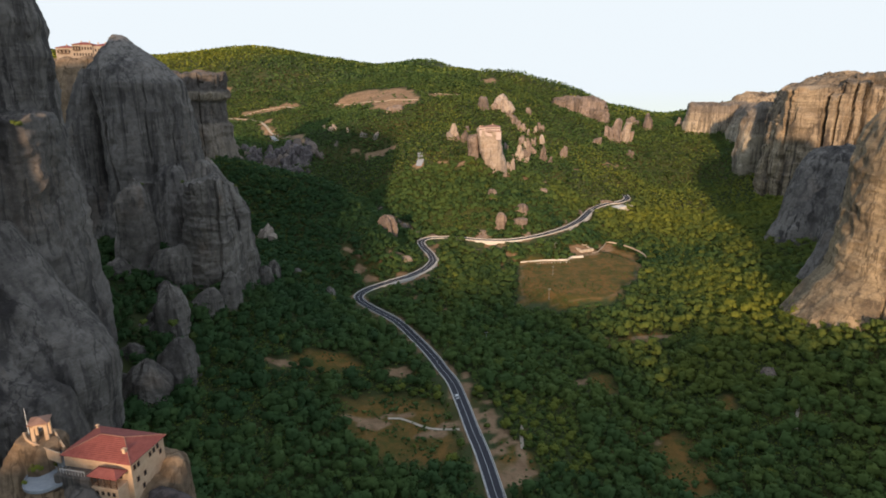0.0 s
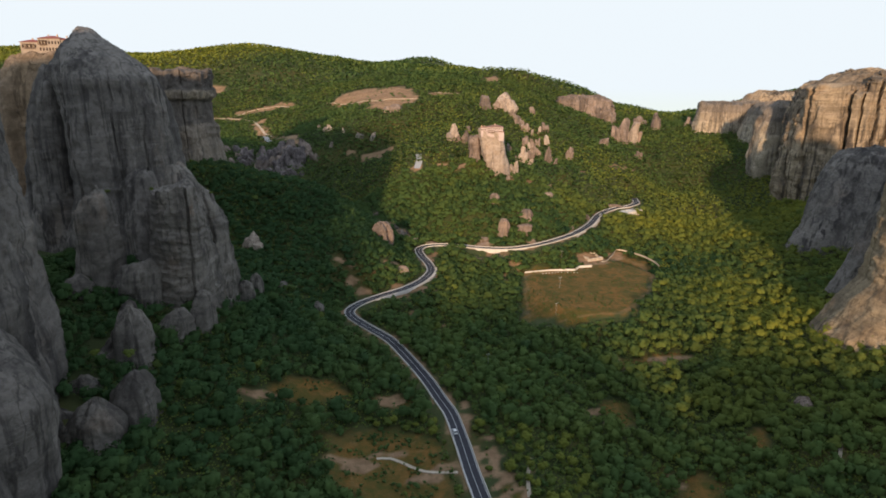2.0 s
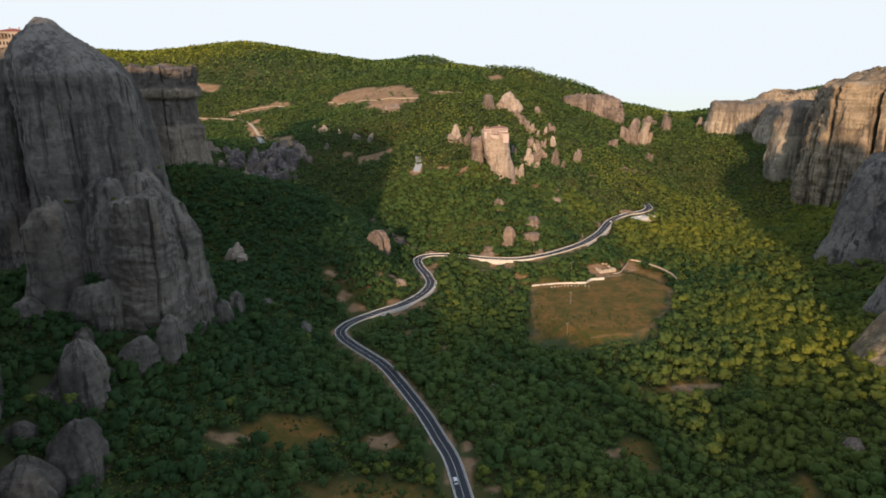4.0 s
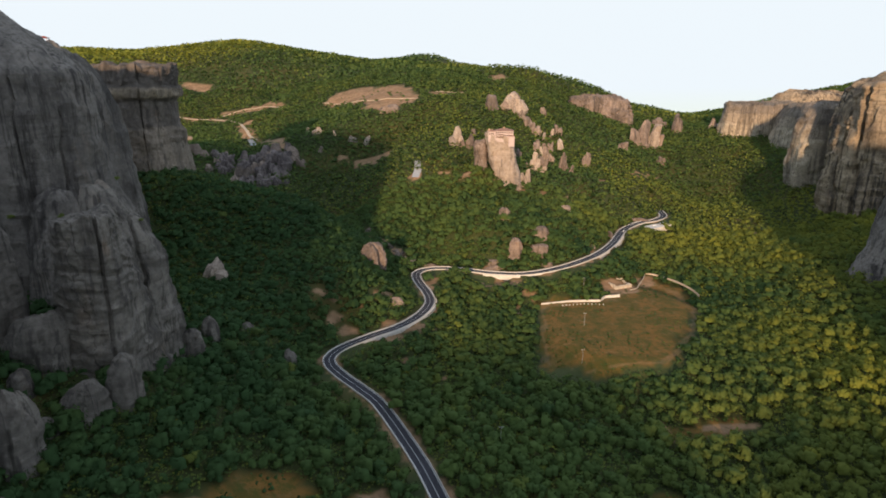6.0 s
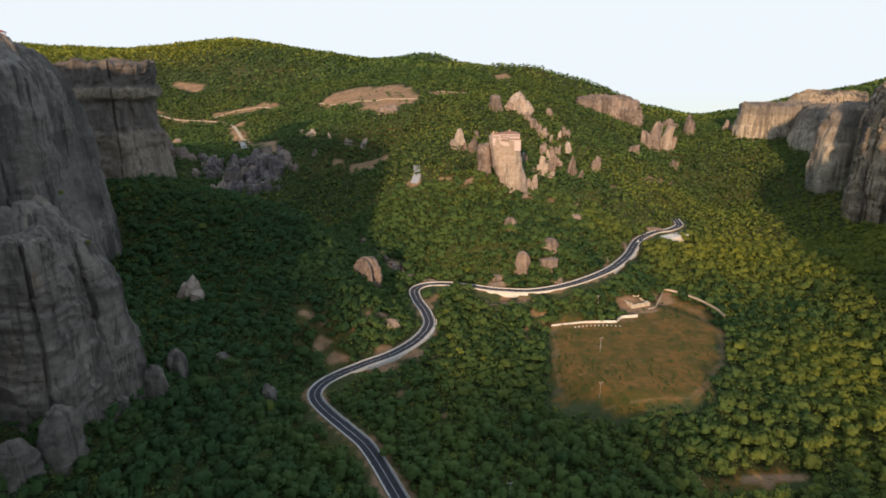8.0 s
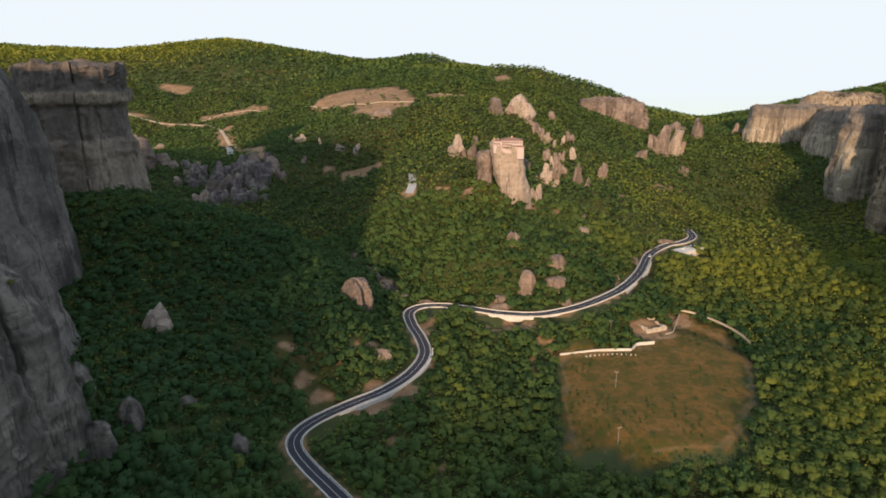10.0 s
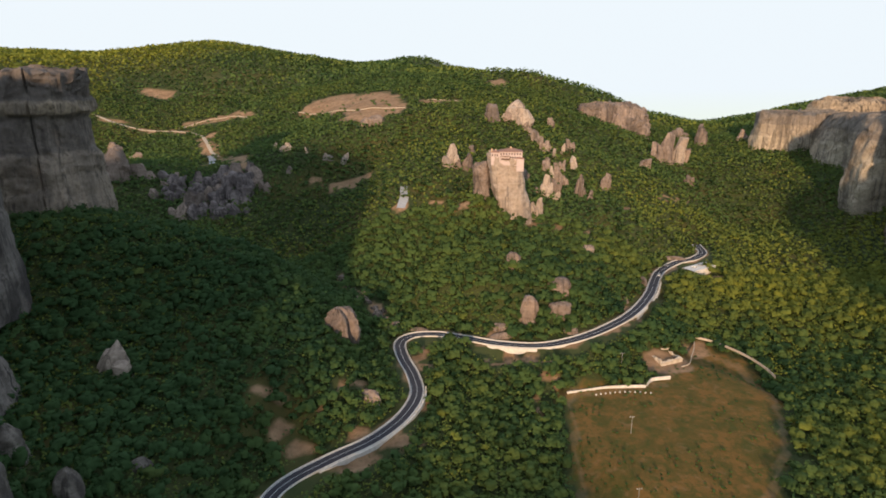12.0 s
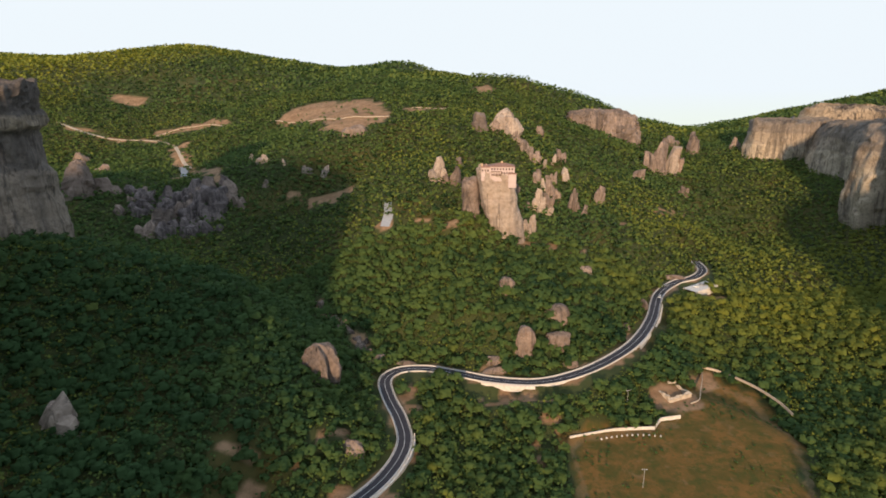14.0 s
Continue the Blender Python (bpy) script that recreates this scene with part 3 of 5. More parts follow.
def crag(name, x, y, z0, z1, a, b, seed, label, material, group, category="rock", shards=4, lean=0.2):
    """A jagged outcrop: leaning angular shards that grow out of one root, in one mesh."""
    rng = np.random.default_rng(seed)
    tall = z1 - z0
    bm = bmesh.new()
    for k in range(shards):
        h_ = tall * (1.0 if k == 0 else rng.uniform(0.42, 0.86))
        w = rng.uniform(0.4, 0.72) if k else 0.74
        ox, oy = (rng.uniform(-0.62, 0.62) * a, rng.uniform(-0.5, 0.3) * b) if k else (0.0, 0.0)
        tx, ty = rng.uniform(-lean, lean) * h_, rng.uniform(-0.5, 0.5) * lean * h_
        pts, blunt = [], rng.uniform(0.25, 0.75)
        for f, shrink in ((-0.35, 1.1), (0.15, 1.05), (0.5, rng.uniform(0.8, 1.1)), (0.82, rng.uniform(0.65, 0.95)), (1.0, blunt)):
            for q in range(5):
                t_ = 6.283 * (q + rng.uniform(-0.45, 0.45)) / 5
                r_ = shrink * rng.uniform(0.6, 1.12)
                pts.append(bm.verts.new((ox + tx * max(f, 0) + w * a * r_ * math.cos(t_), oy + ty * max(f, 0) + w * b * r_ * math.sin(t_), h_ * (f + rng.uniform(-0.13, 0.05)))))
        bmesh.ops.convex_hull(bm, input=pts)
        loose = [v for v in pts if v.is_valid and not v.link_faces]
        bmesh.ops.delete(bm, geom=loose, context="VERTS")
    bmesh.ops.subdivide_edges(bm, edges=bm.edges, cuts=1, use_grid_fill=True)
    for v in bm.verts:
        q = noise.noise_vector((v.co + Vector((seed, 0, 0))) * (1.1 / max(a, 1))) * 0.2 * a
        v.co += Vector((q.x, q.y, 0.5 * q.z))
    bmesh.ops.recalc_face_normals(bm, faces=bm.faces)
    me = bpy.data.meshes.new(name)
    bm.to_mesh(me)
    bm.free()
    me.materials.append(material)
    ob = new(name, me)
    ob.location = (x, y, z0)
    ROCKS.append((x, y, 0.65 * a, 0.65 * b))
    return tagged(ob, label, category, group)


# the western wall: towers and domes
rock("cliff", [(10, -210, 244, 58, 50), (60, -207, 246, 54, 48), (112, -208, 246, 50, 46), (146, -209, 247, 47, 44), (180, -210, 248, 47, 42), (200, -213, 247, 46, 38), (218, -220, 245, 38, 30)],
     11, "towering grey conglomerate cliff with dark vertical stains", size=1.2, lump=0.04, crack=1.8, block=1.2, strata=1.2,
     clefts=[(-186, 198, -75, 5, 1.5), (-158, 216, -50, 5, 1.4), (-205, 196, -80, 5, 1.4)])
rock("rock_buttress", [(20, -180, 224, 36, 26), (80, -177, 223, 34, 25), (120, -176, 223, 31.5, 24), (140, -176, 223, 29.5, 23), (147, -176, 223, 28, 22)], 40,
     "broad grey rock buttress with a grassy ledge on top", size=1.0, lump=0.04, crack=1.6, crest=0.025, block=1.1, strata=1.0, square=0.8, clefts=[(-160, 200, -60, 3, 1.0)])
rock("rock_dome", [(-6, -160, 178, 41, 25), (46, -157, 178, 34, 21), (60, -156, 179, 30, 18), (68, -163, 180, 24, 16), (79, -169, 181, 18, 13), (86, -173, 182, 9, 7)], 12,
     "rounded grey rock dome at the cliff foot", size=0.9, crack=2.0, crest=0.12, block=0.8, clefts=[(-138, 160, -62, 4, 1.1)])
rock("rock_dome", [(26, -162, 200, 36, 28), (54, -158, 200, 36, 27), (64, -156, 200, 35, 25), (73, -158, 200, 33, 23), (84, -164, 200, 29, 22), (101, -172, 201, 25, 21), (114, -177, 202, 20, 18), (121, -181, 203, 11, 10)], 18,
     "smooth bulging grey rock leaning from the cliff", size=0.9, crack=1.2, crest=0.06, block=0.5, lump=0.03, bulge=0.6)
rock("rock_apron", [(-8, -160, 240, 36, 20), (14, -158, 240, 32, 17), (26, -158, 241, 28, 14), (33, -160, 242, 20, 9)], 19,
     "smooth grey rock apron below the western cliff", crack=1.6, crest=0.15, block=0.9, size=0.9, lump=0.12, clefts=[(-150, 224, -60, 4, 1.0), (-166, 224, -75, 3, 0.9)])
rock("cliff", [(26, -206, 424, 47, 52), (70, -204, 419, 36, 44), (100, -203, 416, 29, 40), (140, -203, 414, 27, 38), (157, -204, 412, 25.5, 35), (166, -209, 413, 20.5, 30), (174, -213, 415, 13.5, 23), (181, -217, 417, 8, 15), (187, -219, 418, 3.5, 7)], 13,
     "massive dark grey cliff with a sloping crest and dark streaks", size=1.1, crest=0.02, lump=0.03, crack=1.4, block=0.9, strata=0.9,
     jagged=0.35, clefts=[(-214, 380, -62, 3, 0.8), (-190, 382, -62, 1.4, 0.5), (-176, 388, -62, 2.2, 0.6), (-166, 398, -60, 2.5, 0.7)])
rock("rock_slab", [(36, -240, 410, 22, 27), (90, -240, 411, 17.5, 24), (130, -238, 412, 15, 22), (152, -236, 413, 12, 18), (163, -233, 414, 8, 12), (169, -231, 414, 4, 6)], 43,
     "upright grey rock slab split from the cliff", size=1.0, crest=0.04, lump=0.04, crack=1.0, block=0.7)
rock("rock_shoulder", [(36, -182, 386, 20, 19), (80, -181, 385, 15.5, 15), (98, -181, 385, 13, 12.5), (105, -182, 385, 9, 9)], 44,
     "rounded rock shoulder under a shallow cave", size=0.9, crest=0.05, crack=1.2, block=1.0)
rock("cliff", [(50, -240, 492, 36, 46), (120, -241, 490, 32, 42), (150, -242, 484, 27, 36), (164, -238, 476, 20, 24), (173, -233, 470, 13, 14)], 14, "fluted grey cliff wall behind the massif", size=1.8)
rock("rock_tower", [(28, -149, 354, 24, 22), (44, -147, 351, 19, 18.5), (60, -144, 349, 15.5, 16.5), (85, -142, 346, 12, 14.5), (100, -141, 345, 10.3, 13), (104, -141, 345, 9.8, 12.5)], 15,
     "square-shouldered grey rock tower with a grassy ledge", ROCK_PALE_GREY, size=0.7, crest=0.012, square=0.66, lump=0.05, block=1.0, strata=1.5, crack=1.3, clefts=[(-134, 336, -62, 2.5, 0.7)])
rock("rock_tower", [(26, -148, 380, 22, 24), (50, -146, 377, 18.5, 21), (80, -145, 373, 16.5, 17.5), (95, -147, 369, 12.5, 14), (106, -150, 365, 7.5, 9), (113, -151, 363, 3.5, 5)], 45,
     "broad grey rock flank behind the ledged tower", ROCK_PALE_GREY, size=0.8, crest=0.03, lump=0.05, block=1.2, strata=1.2, crack=1.6, clefts=[(-132, 362, -50, 4, 0.8), (-138, 352, -55, 3, 0.7)])
rock("cliff", [(50, -254, 607, 40, 34), (84, -252, 606, 35, 31), (104, -253, 606, 32, 29), (115, -253, 606, 31, 28.5), (116.5, -253, 606, 28.5, 26), (119, -253, 605, 28, 25.5), (137, -253, 605, 28.5, 26),
               (139, -252, 604, 31, 28), (145, -252, 604, 31, 28), (147.5, -252, 604, 28.5, 26), (164, -252, 604, 29.5, 26.5)], 16,
     "square-topped rock stack with a pale ledge between dark beds", ROCK_LAYERED, crest=0.02, square=0.5, lump=0.04, block=1.8, strata=1.6, crack=2.0, size=1.0, jagged=0.8, bulge=0.9,
     clefts=[(-236, 580, -62, 2.2, 0.7)])
rock("cliff", [(50, -290, 480, 52, 44), (120, -286, 480, 46, 40), (150, -280, 482, 42, 42), (174, -272, 486, 37, 36)], 17,
     "banded grey rock cliff carrying a monastery", ROCK_BROWN, crest=0.03, strata=2.0, size=1.8)
# x, y, half width, half depth, foot, top, lean of the top
for k, (x, y, a, b, z0, z1, tilt) in enumerate(((-186, 343, 10.5, 10, 48, 105, 3), (-143, 288, 11, 11, 14, 59, 0), (-156, 290, 12, 10, 12, 43, 3), (-161, 335, 14, 9, 36, 67, 2), (-133, 236, 12.5, 11, 4, 43, 2), (-125, 252, 9.5, 9, 10, 46, 2), (-152, 262, 8, 8, 20, 40, 0),
                                                (-189, 328, 8, 7, 34, 60, -1), (-127, 328, 7, 7, 18, 53, 1), (-137, 317, 10.5, 6.5, 18, 47, 3), (-146, 306, 6, 5, 22, 38, 1), (-150, 414, 6, 6, 30, 46, 0),
                                                (-116, 430, 4.5, 4, 12, 23, 0), (-88, 416, 4, 3.5, 4, 14, 0), (-124, 404, 4.5, 4, 24, 38, 0), (-160, 318, 4, 4, 44, 52, 1))):
    rock("boulder", [(z0 - 6, x, y, a * 1.12, b * 1.1), (z0 + 0.4 * (z1 - z0), x, y, a, b), (z0 + 0.75 * (z1 - z0), x + 0.5 * tilt, y, a * 0.86, b * 0.86), (z1, x + tilt, y, a * 0.5, b * 0.5)], 30 + k,
         "weathered grey boulder among the trees", ROCK_PALE_GREY, group="boulders below the western cliffs", size=0.6, crack=2.0, lump=0.16, crest=0.2, square=0.85, block=1.5)
# a long low slab runs down from the tower's foot
rock("rock_rib", [(12, -132, 382, 16, 5), (26, -131, 382, 14, 4.2), (35, -128, 382, 10, 3.2), (40, -125, 382, 5.5, 2.4)], 46, "long low grey rock rib below the tower", ROCK_PALE_GREY, size=0.6, crest=0.12, block=1.2)
# unseen cliffs added beside and behind the way's start, to shade the valley
rock("cliff", [(-10, -318, 60, 155, 85), (120, -318, 60, 148, 78), (180, -333, 60, 136, 70), (220, -353, 60, 116, 60), (252, -368, 60, 98, 50)], 47, "unseen high grey cliff added to shade the western wall", size=4)
rock("cliff", [(-10, -231, 146, 80, 34), (150, -227, 146, 74, 28), (184, -229, 146, 70, 24), (226, -239, 146, 60, 18)], 48, "unseen tall grey cliff spur added to shade the near cliffs", size=3)
rock("cliff", [(-20, -234, -140, 92, 50), (100, -234, -142, 84, 46), (140, -234, -144, 76, 40), (164, -236, -144, 66, 36), (184, -238, -144, 52, 30)], 50, "unseen broad grey cliff added behind the way's start to cast shade", size=4, crest=0.05)
rock("cliff", [(-20, -126, -140, 44, 46), (80, -126, -141, 41, 40), (116, -126, -142, 38, 34), (131, -126, -143, 34, 26)], 59, "unseen low grey saddle added to shape the shade behind the way's start", size=4, crest=0.05)
rock("cliff", [(-20, -30, -140, 84, 46), (84, -32, -141, 80, 40), (98, -38, -142, 70, 36), (112, -54, -142, 54, 34), (127, -64, -143, 40, 26)], 60, "unseen grey cliff added to shade the near valley floor", size=4, crest=0.05)
rock("cliff", [(-20, 170, 50, 100, 30), (40, 170, 48, 94, 26), (70, 168, 46, 88, 20)], 49, "unseen low grey cliff added to shade the near eastern floor", size=3)
# the eastern wall, lit by the low sun
rock("cliff", [(-8, 284, 374, 70, 50), (8, 286, 375, 66, 47), (20, 290, 377, 58, 45), (40, 297, 380, 48, 43), (75, 299, 382, 47, 43), (110, 301, 384, 47, 42), (132, 305, 385, 44, 40), (146, 310, 386, 38, 34), (156, 316, 388, 26, 24)], 51,
     "sunlit ochre sandstone cliff with a flared foot", ROCK_OCHRE, size=1.0, lump=0.04, crack=1.0, block=1.0, strata=1.4, bulge=0.8,
     clefts=[(274, 334, -105, 7, 2.2), (292, 334, -100, 5, 1.6), (260, 348, -140, 4, 1.4)])
rock("cliff", [(0, 306, 446, 52, 24), (25, 306, 446, 42, 21), (55, 310, 446, 33, 19), (90, 314, 446, 26, 17)], 41, "grey sloping rock foot behind the ochre cliff", size=1.4, crest=0.05, block=1.0, strata=1.0)
rock("rock_dome", [(-14, 246, 290, 24, 18), (4, 246, 290, 19, 15), (17, 247, 291, 13, 11), (25, 248, 291, 6, 6)], 42, "low brown rock dome among the trees", ROCK_OCHRE, size=0.8, crest=0.2, block=0.7)
rock("cliff", [(0, 342, 535, 66, 38), (40, 348, 538, 50, 36), (75, 356, 545, 44, 34), (94, 360, 550, 40, 28), (100, 366, 552, 32, 26)], 52, "grey sloping rock shoulder", size=1.9, crest=0.06, block=1.0, strata=1.2, crack=1.5)
rock("cliff", [(0, 440, 706, 84, 54), (60, 438, 708, 80, 52), (110, 440, 712, 75, 50), (138, 445, 716, 74, 50), (147, 448, 717, 70, 46), (155, 456, 722, 54, 38), (165, 462, 722, 32, 26)], 53,
     "high ochre and grey cliff with vertical clefts", ROCK_WARM, size=1.5, crest=0.05, square=0.6, lump=0.04, crack=4.5, block=3.4, strata=2.6,
     columns=[(380, 684, 17, 17, 150, 0.04), (402, 670, 13, 13, 143, 0.05), (424, 668, 14, 14, 157, 0.05), (446, 668, 12, 13, 151, 0.05), (472, 674, 18, 17, 164, 0.05)], clefts=[(368, 690, -125, 9, 2.2), (392, 662, -122, 13, 2.6), (404, 662, -122, 8, 1.6), (416, 658, -120, 7, 1.4), (428, 658, -120, 12, 2.4), (446, 656, -118, 9, 2.0), (458, 656, -118, 6, 1.4), (362, 705, -150, 9, 2.0)])
rock("cliff", [(20, 420, 798, 50, 24), (70, 420, 799, 50, 23), (110, 421, 800, 49, 22), (128, 424, 802, 46, 20)], 54, "pale rock buttress with a dark stained top above the wood", ROCK_STAINED, size=1.4, crest=0.03, square=0.6, block=1.4, crack=2.5, strata=1.4, bulge=0.6,
     clefts=[(410, 774, -110, 4, 1.4)])
rock("cliff", [(50, 482, 905, 66, 84), (80, 482, 906, 64, 82), (108, 484, 908, 62, 80), (121, 488, 910, 56, 74)], 58, "long pale cliff under dark stained beds", ROCK_STAINED, size=1.8, crest=0.04, square=0.7, block=2.0, crack=3.0, strata=1.8)
rock("cliff", [(55, 425, 1000, 60, 30), (90, 425, 1002, 56, 28), (121, 425, 1004, 52, 26)], 55, "long ochre cliff band on the ridge", ROCK_STAINED, size=1.9, crest=0.07, square=0.7, crack=4.5, block=2.6)
rock("cliff", [(60, 221, 1088, 58, 26), (95, 221, 1088, 55, 24), (118, 220, 1089, 49, 21), (127, 216, 1090, 38, 17)], 56, "pale domed rock outcrop on the hillside", ROCK_PINK, size=1.1, crest=0.06, square=0.6, lump=0.12, block=4.0, crack=5, strata=3.5)
rock("cliff", [(60, 500, 1060, 60, 40), (110, 520, 1065, 60, 40), (135, 530, 1070, 50, 36)], 57, "ochre cliff along the eastern ridge", ROCK_WARM, size=2.6, block=2.2)
# the monastery's pillar
rock("rock_pillar", [(38, 51, 703, 16, 15), (58, 49, 702, 13.2, 14), (68, 47, 702, 13, 14), (77, 44.5, 702, 12.9, 14), (92, 42, 702, 12.8, 14), (103, 41, 702, 13.6, 14.5), (104, 41, 702, 13.4, 14.3)], 61,
     "pale rock pillar carrying a monastery", ROCK_PALE, size=0.6, crack=0.8, crest=0.01, lump=0.03, block=0.4, strata=0.15, bulge=0.2, square=0.62)
rock("rock_pillar", [(58, 25, 706, 9, 9), (76, 24, 706, 7.5, 8), (90, 23, 706, 6.6, 7), (97, 23, 706, 5, 5)], 62, "weathered brown rock beside the pillar", ROCK_PINK, size=0.5, crest=0.06, block=1.4, square=0.75)
# spires and blocks standing out of the wood round the monastery: x, y, foot, top, half width
SPIRES = [(-1, 762, 87, 105, 8.0), (19, 815, 91, 99, 4.2), (14, 759, 82, 97, 4.5), (46, 912, 115, 133, 11.3), (71, 928, 113, 136, 15.6), (81, 906, 104, 114, 4.1),
          (89, 884, 94, 108, 5.8), (98, 871, 86, 98, 5.7), (116, 874, 82, 94, 2.2), (124, 885, 86, 98, 4.3), (94, 835, 72, 84, 4.6), (101, 803, 63, 83, 4.4), (82, 757, 61, 79, 5.2)]
SPIRES_EAST = [(112, 767, 58, 78, 4.1), (145, 809, 57, 73, 5.0), (246, 946, 66, 99, 11), (259, 948, 64, 93, 9.5), (269, 950, 60, 80, 6.5), (208, 891, 66, 77, 7.0), (259, 898, 48, 58, 4.5),
               (67, 702, 53, 70, 4.1), (326, 1050, 75, 102, 8.3), (311, 1085, 80, 94, 10.2), (117, 970, 104, 114, 4.9), (123, 848, 71, 84, 4.9), (377, 1041, 76, 96, 6)]
# smaller broken blocks round their feet
RUBBLE = [(93, 770, 62, 74, 3.5), (74, 762, 60, 68, 3.0), (90, 752, 58, 66, 3.2), (105, 795, 63, 73, 2.8), (120, 760, 57, 65, 2.6), (68, 790, 70, 80, 3.0), (98, 820, 68, 78, 3.2), (110, 840, 71, 81, 2.8),
          (7, 758, 84, 92, 3.4), (30, 742, 84, 92, 3.0), (38, 735, 84, 91, 3.2), (86, 896, 100, 108, 3.0), (93, 878, 92, 101, 3.2), (62, 918, 114, 124, 5.0), (104, 862, 82, 90, 2.6), (250, 938, 64, 74, 3.6)]
for k, (x, y, z0, z1, a) in enumerate(SPIRES + SPIRES_EAST + RUBBLE):
    z0 = min(z0, float(land(x, y)))
    crag("rock_spire", x, y, z0 - 1, z1, 1.08 * a, 0.95 * a, 300 + k, "pale weathered rock spire rising from the wood", ROCK_PINK if k % 4 else ROCK_PALE, "rock spires on the hillside", shards=5 + k % 3, lean=0.26)
# lit boulders near the road: x, y, foot, top, half width, half depth
ROADSIDE = [(47, 579, 16, 34, 5.5, 5), (69, 602, 28, 37, 6.5, 5), (67, 587, 20, 27, 7, 4), (40, 616, 40, 50, 4, 4), (99, 661, 34, 43, 5, 4), (-62, 548, 8, 36, 10.5, 9), (-39, 503, 4, 12, 5, 4),
            (72, 573, 8, 16, 5, 3), (181, 318, -10, 0, 5, 4), (30, 578, 9, 16, 6, 4)]
for k, (x, y, z0, z1, a, b) in enumerate(ROADSIDE):
    rock("boulder", [(z0 - 5, x, y, a * 0.9, b), (z0 + 0.45 * (z1 - z0), x, y, a * 1.02, b), (z0 + 0.8 * (z1 - z0), x, y, a * 0.9, b * 0.85), (z1, x, y, a * 0.75, b * 0.7)], 110 + k,
         "pinkish sandstone boulder in the wood by the road", ROCK_PINK, group="boulders by the road", size=0.5, lump=0.3, crack=2.0, crest=0.16, square=0.72, block=2.0, strata=0.15, bulge=0.7)
crag("boulder", -158, 486, 14, 42, 14, 10, 365, "pale broken rock with a dark hollow on the slope", ROCK_PALE, "boulders by the road", shards=6, lean=0.3)
# broken rocks that lead down a gully to the bend
for k, (x, y, a) in enumerate(((-36, 590, 4.0), (-41, 596, 3.0), (-46, 601, 3.4), (-50, 609, 2.4), (-55, 616, 3.2), (-60, 624, 2.6), (-66, 631, 3.0), (-71, 639, 2.2), (-77, 646, 3.0), (-81, 653, 2.4), (-45, 607, 2.0), (-62, 618, 2.0))):
    z0 = float(land(x, y))
    crag("boulder", x, y, z0 - 1, z0 + (1.0 + 0.4 * (k % 3)) * a, 1.2 * a, a, 360 + k, "broken pinkish grey rock in the gully", ROCK_PINK, "rocks in the gully", lean=0.4)
# the dark outcrop on the western slope: rock faces that lean back into the hill
crag_rng = np.random.default_rng(140)
for cx, cy, hw, hd, count, big in ((-215, 788, 28, 33, 34, 8.5), (-263, 800, 11, 20, 11, 6.5)):
    for k in range(count):
        x, y = cx + hw * (2 * ((k * 0.618 + 0.1) % 1) - 1), cy + hd * (2 * (k + 0.5) / count - 1)
        a, z0 = big * crag_rng.uniform(0.6, 1.15), float(land(x, y))
        crag("rock_outcrop", x, y, z0 - 4, z0 + a * crag_rng.uniform(0.9, 1.9), 1.15 * a, 0.9 * a, 1400 + count * 40 + k, "purple-grey broken rock of a crag on the wooded slope", ROCK_DARK if k % 5 else ROCK_PINK, "crags on the western slope", shards=4, lean=0.3)
rock("rock_outcrop", [(58, -312, 798, 15, 15), (80, -312, 799, 12, 12), (90, -313, 801, 9, 9), (97, -314, 803, 5, 5)], 143, "ochre and grey rock block among the trees", ROCK_PINK,
     group="crags on the western slope", size=0.8, crest=0.08, lump=0.14, block=3.4, crack=3.0, strata=2.0)
rock("rock_outcrop", [(50, -185, 804, 14, 16), (64, -185, 806, 12, 12), (72, -186, 808, 9, 9), (78, -187, 810, 5, 5)], 144, "pale broken rock beside the dark crag", ROCK_PINK,
     group="crags on the western slope", size=0.7, crest=0.08, lump=0.18, block=3.4, crack=3.0, strata=1.6)
for k, (x, y, up, a, b) in enumerate(((-294, 808, 12, 12, 6), (-330, 785, 10, 9, 5), (-408, 976, 10, 12, 8), (-348, 906, 10, 12, 7), (-180, 860, 5, 3, 3), (-162, 842, 6, 7, 4), (-141, 835, 5, 3, 3), (-121, 828, 6, 5, 3),
                                      (-105, 827, 9, 4, 3), (-155, 810, 6, 4, 3), (-80, 886, 8, 16, 9), (-236, 774, 14, 9, 7), (-172, 790, 9, 6, 5))):
    z0 = float(land(x, y))
    crag("rock_outcrop", x, y, z0 - 3, z0 + up, a, b, 150 + k, "broken pinkish grey rock on the wooded slope", ROCK_PALE if k in (4, 5, 6, 7, 8) else ROCK_PINK, "crags on the western slope", shards=5, lean=0.35)


# ---- forest ----
CUBE = np.array([(-1, -1, -1), (1, -1, -1), (1, 1, -1), (-1, 1, -1), (-1, -1, 1), (1, -1, 1), (1, 1, 1), (-1, 1, 1)]) / math.sqrt(3)
CUBE_FACES = np.array([(4, 5, 6, 7), (0, 1, 5, 4), (1, 2, 6, 5), (2, 3, 7, 6), (3, 0, 4, 7)])


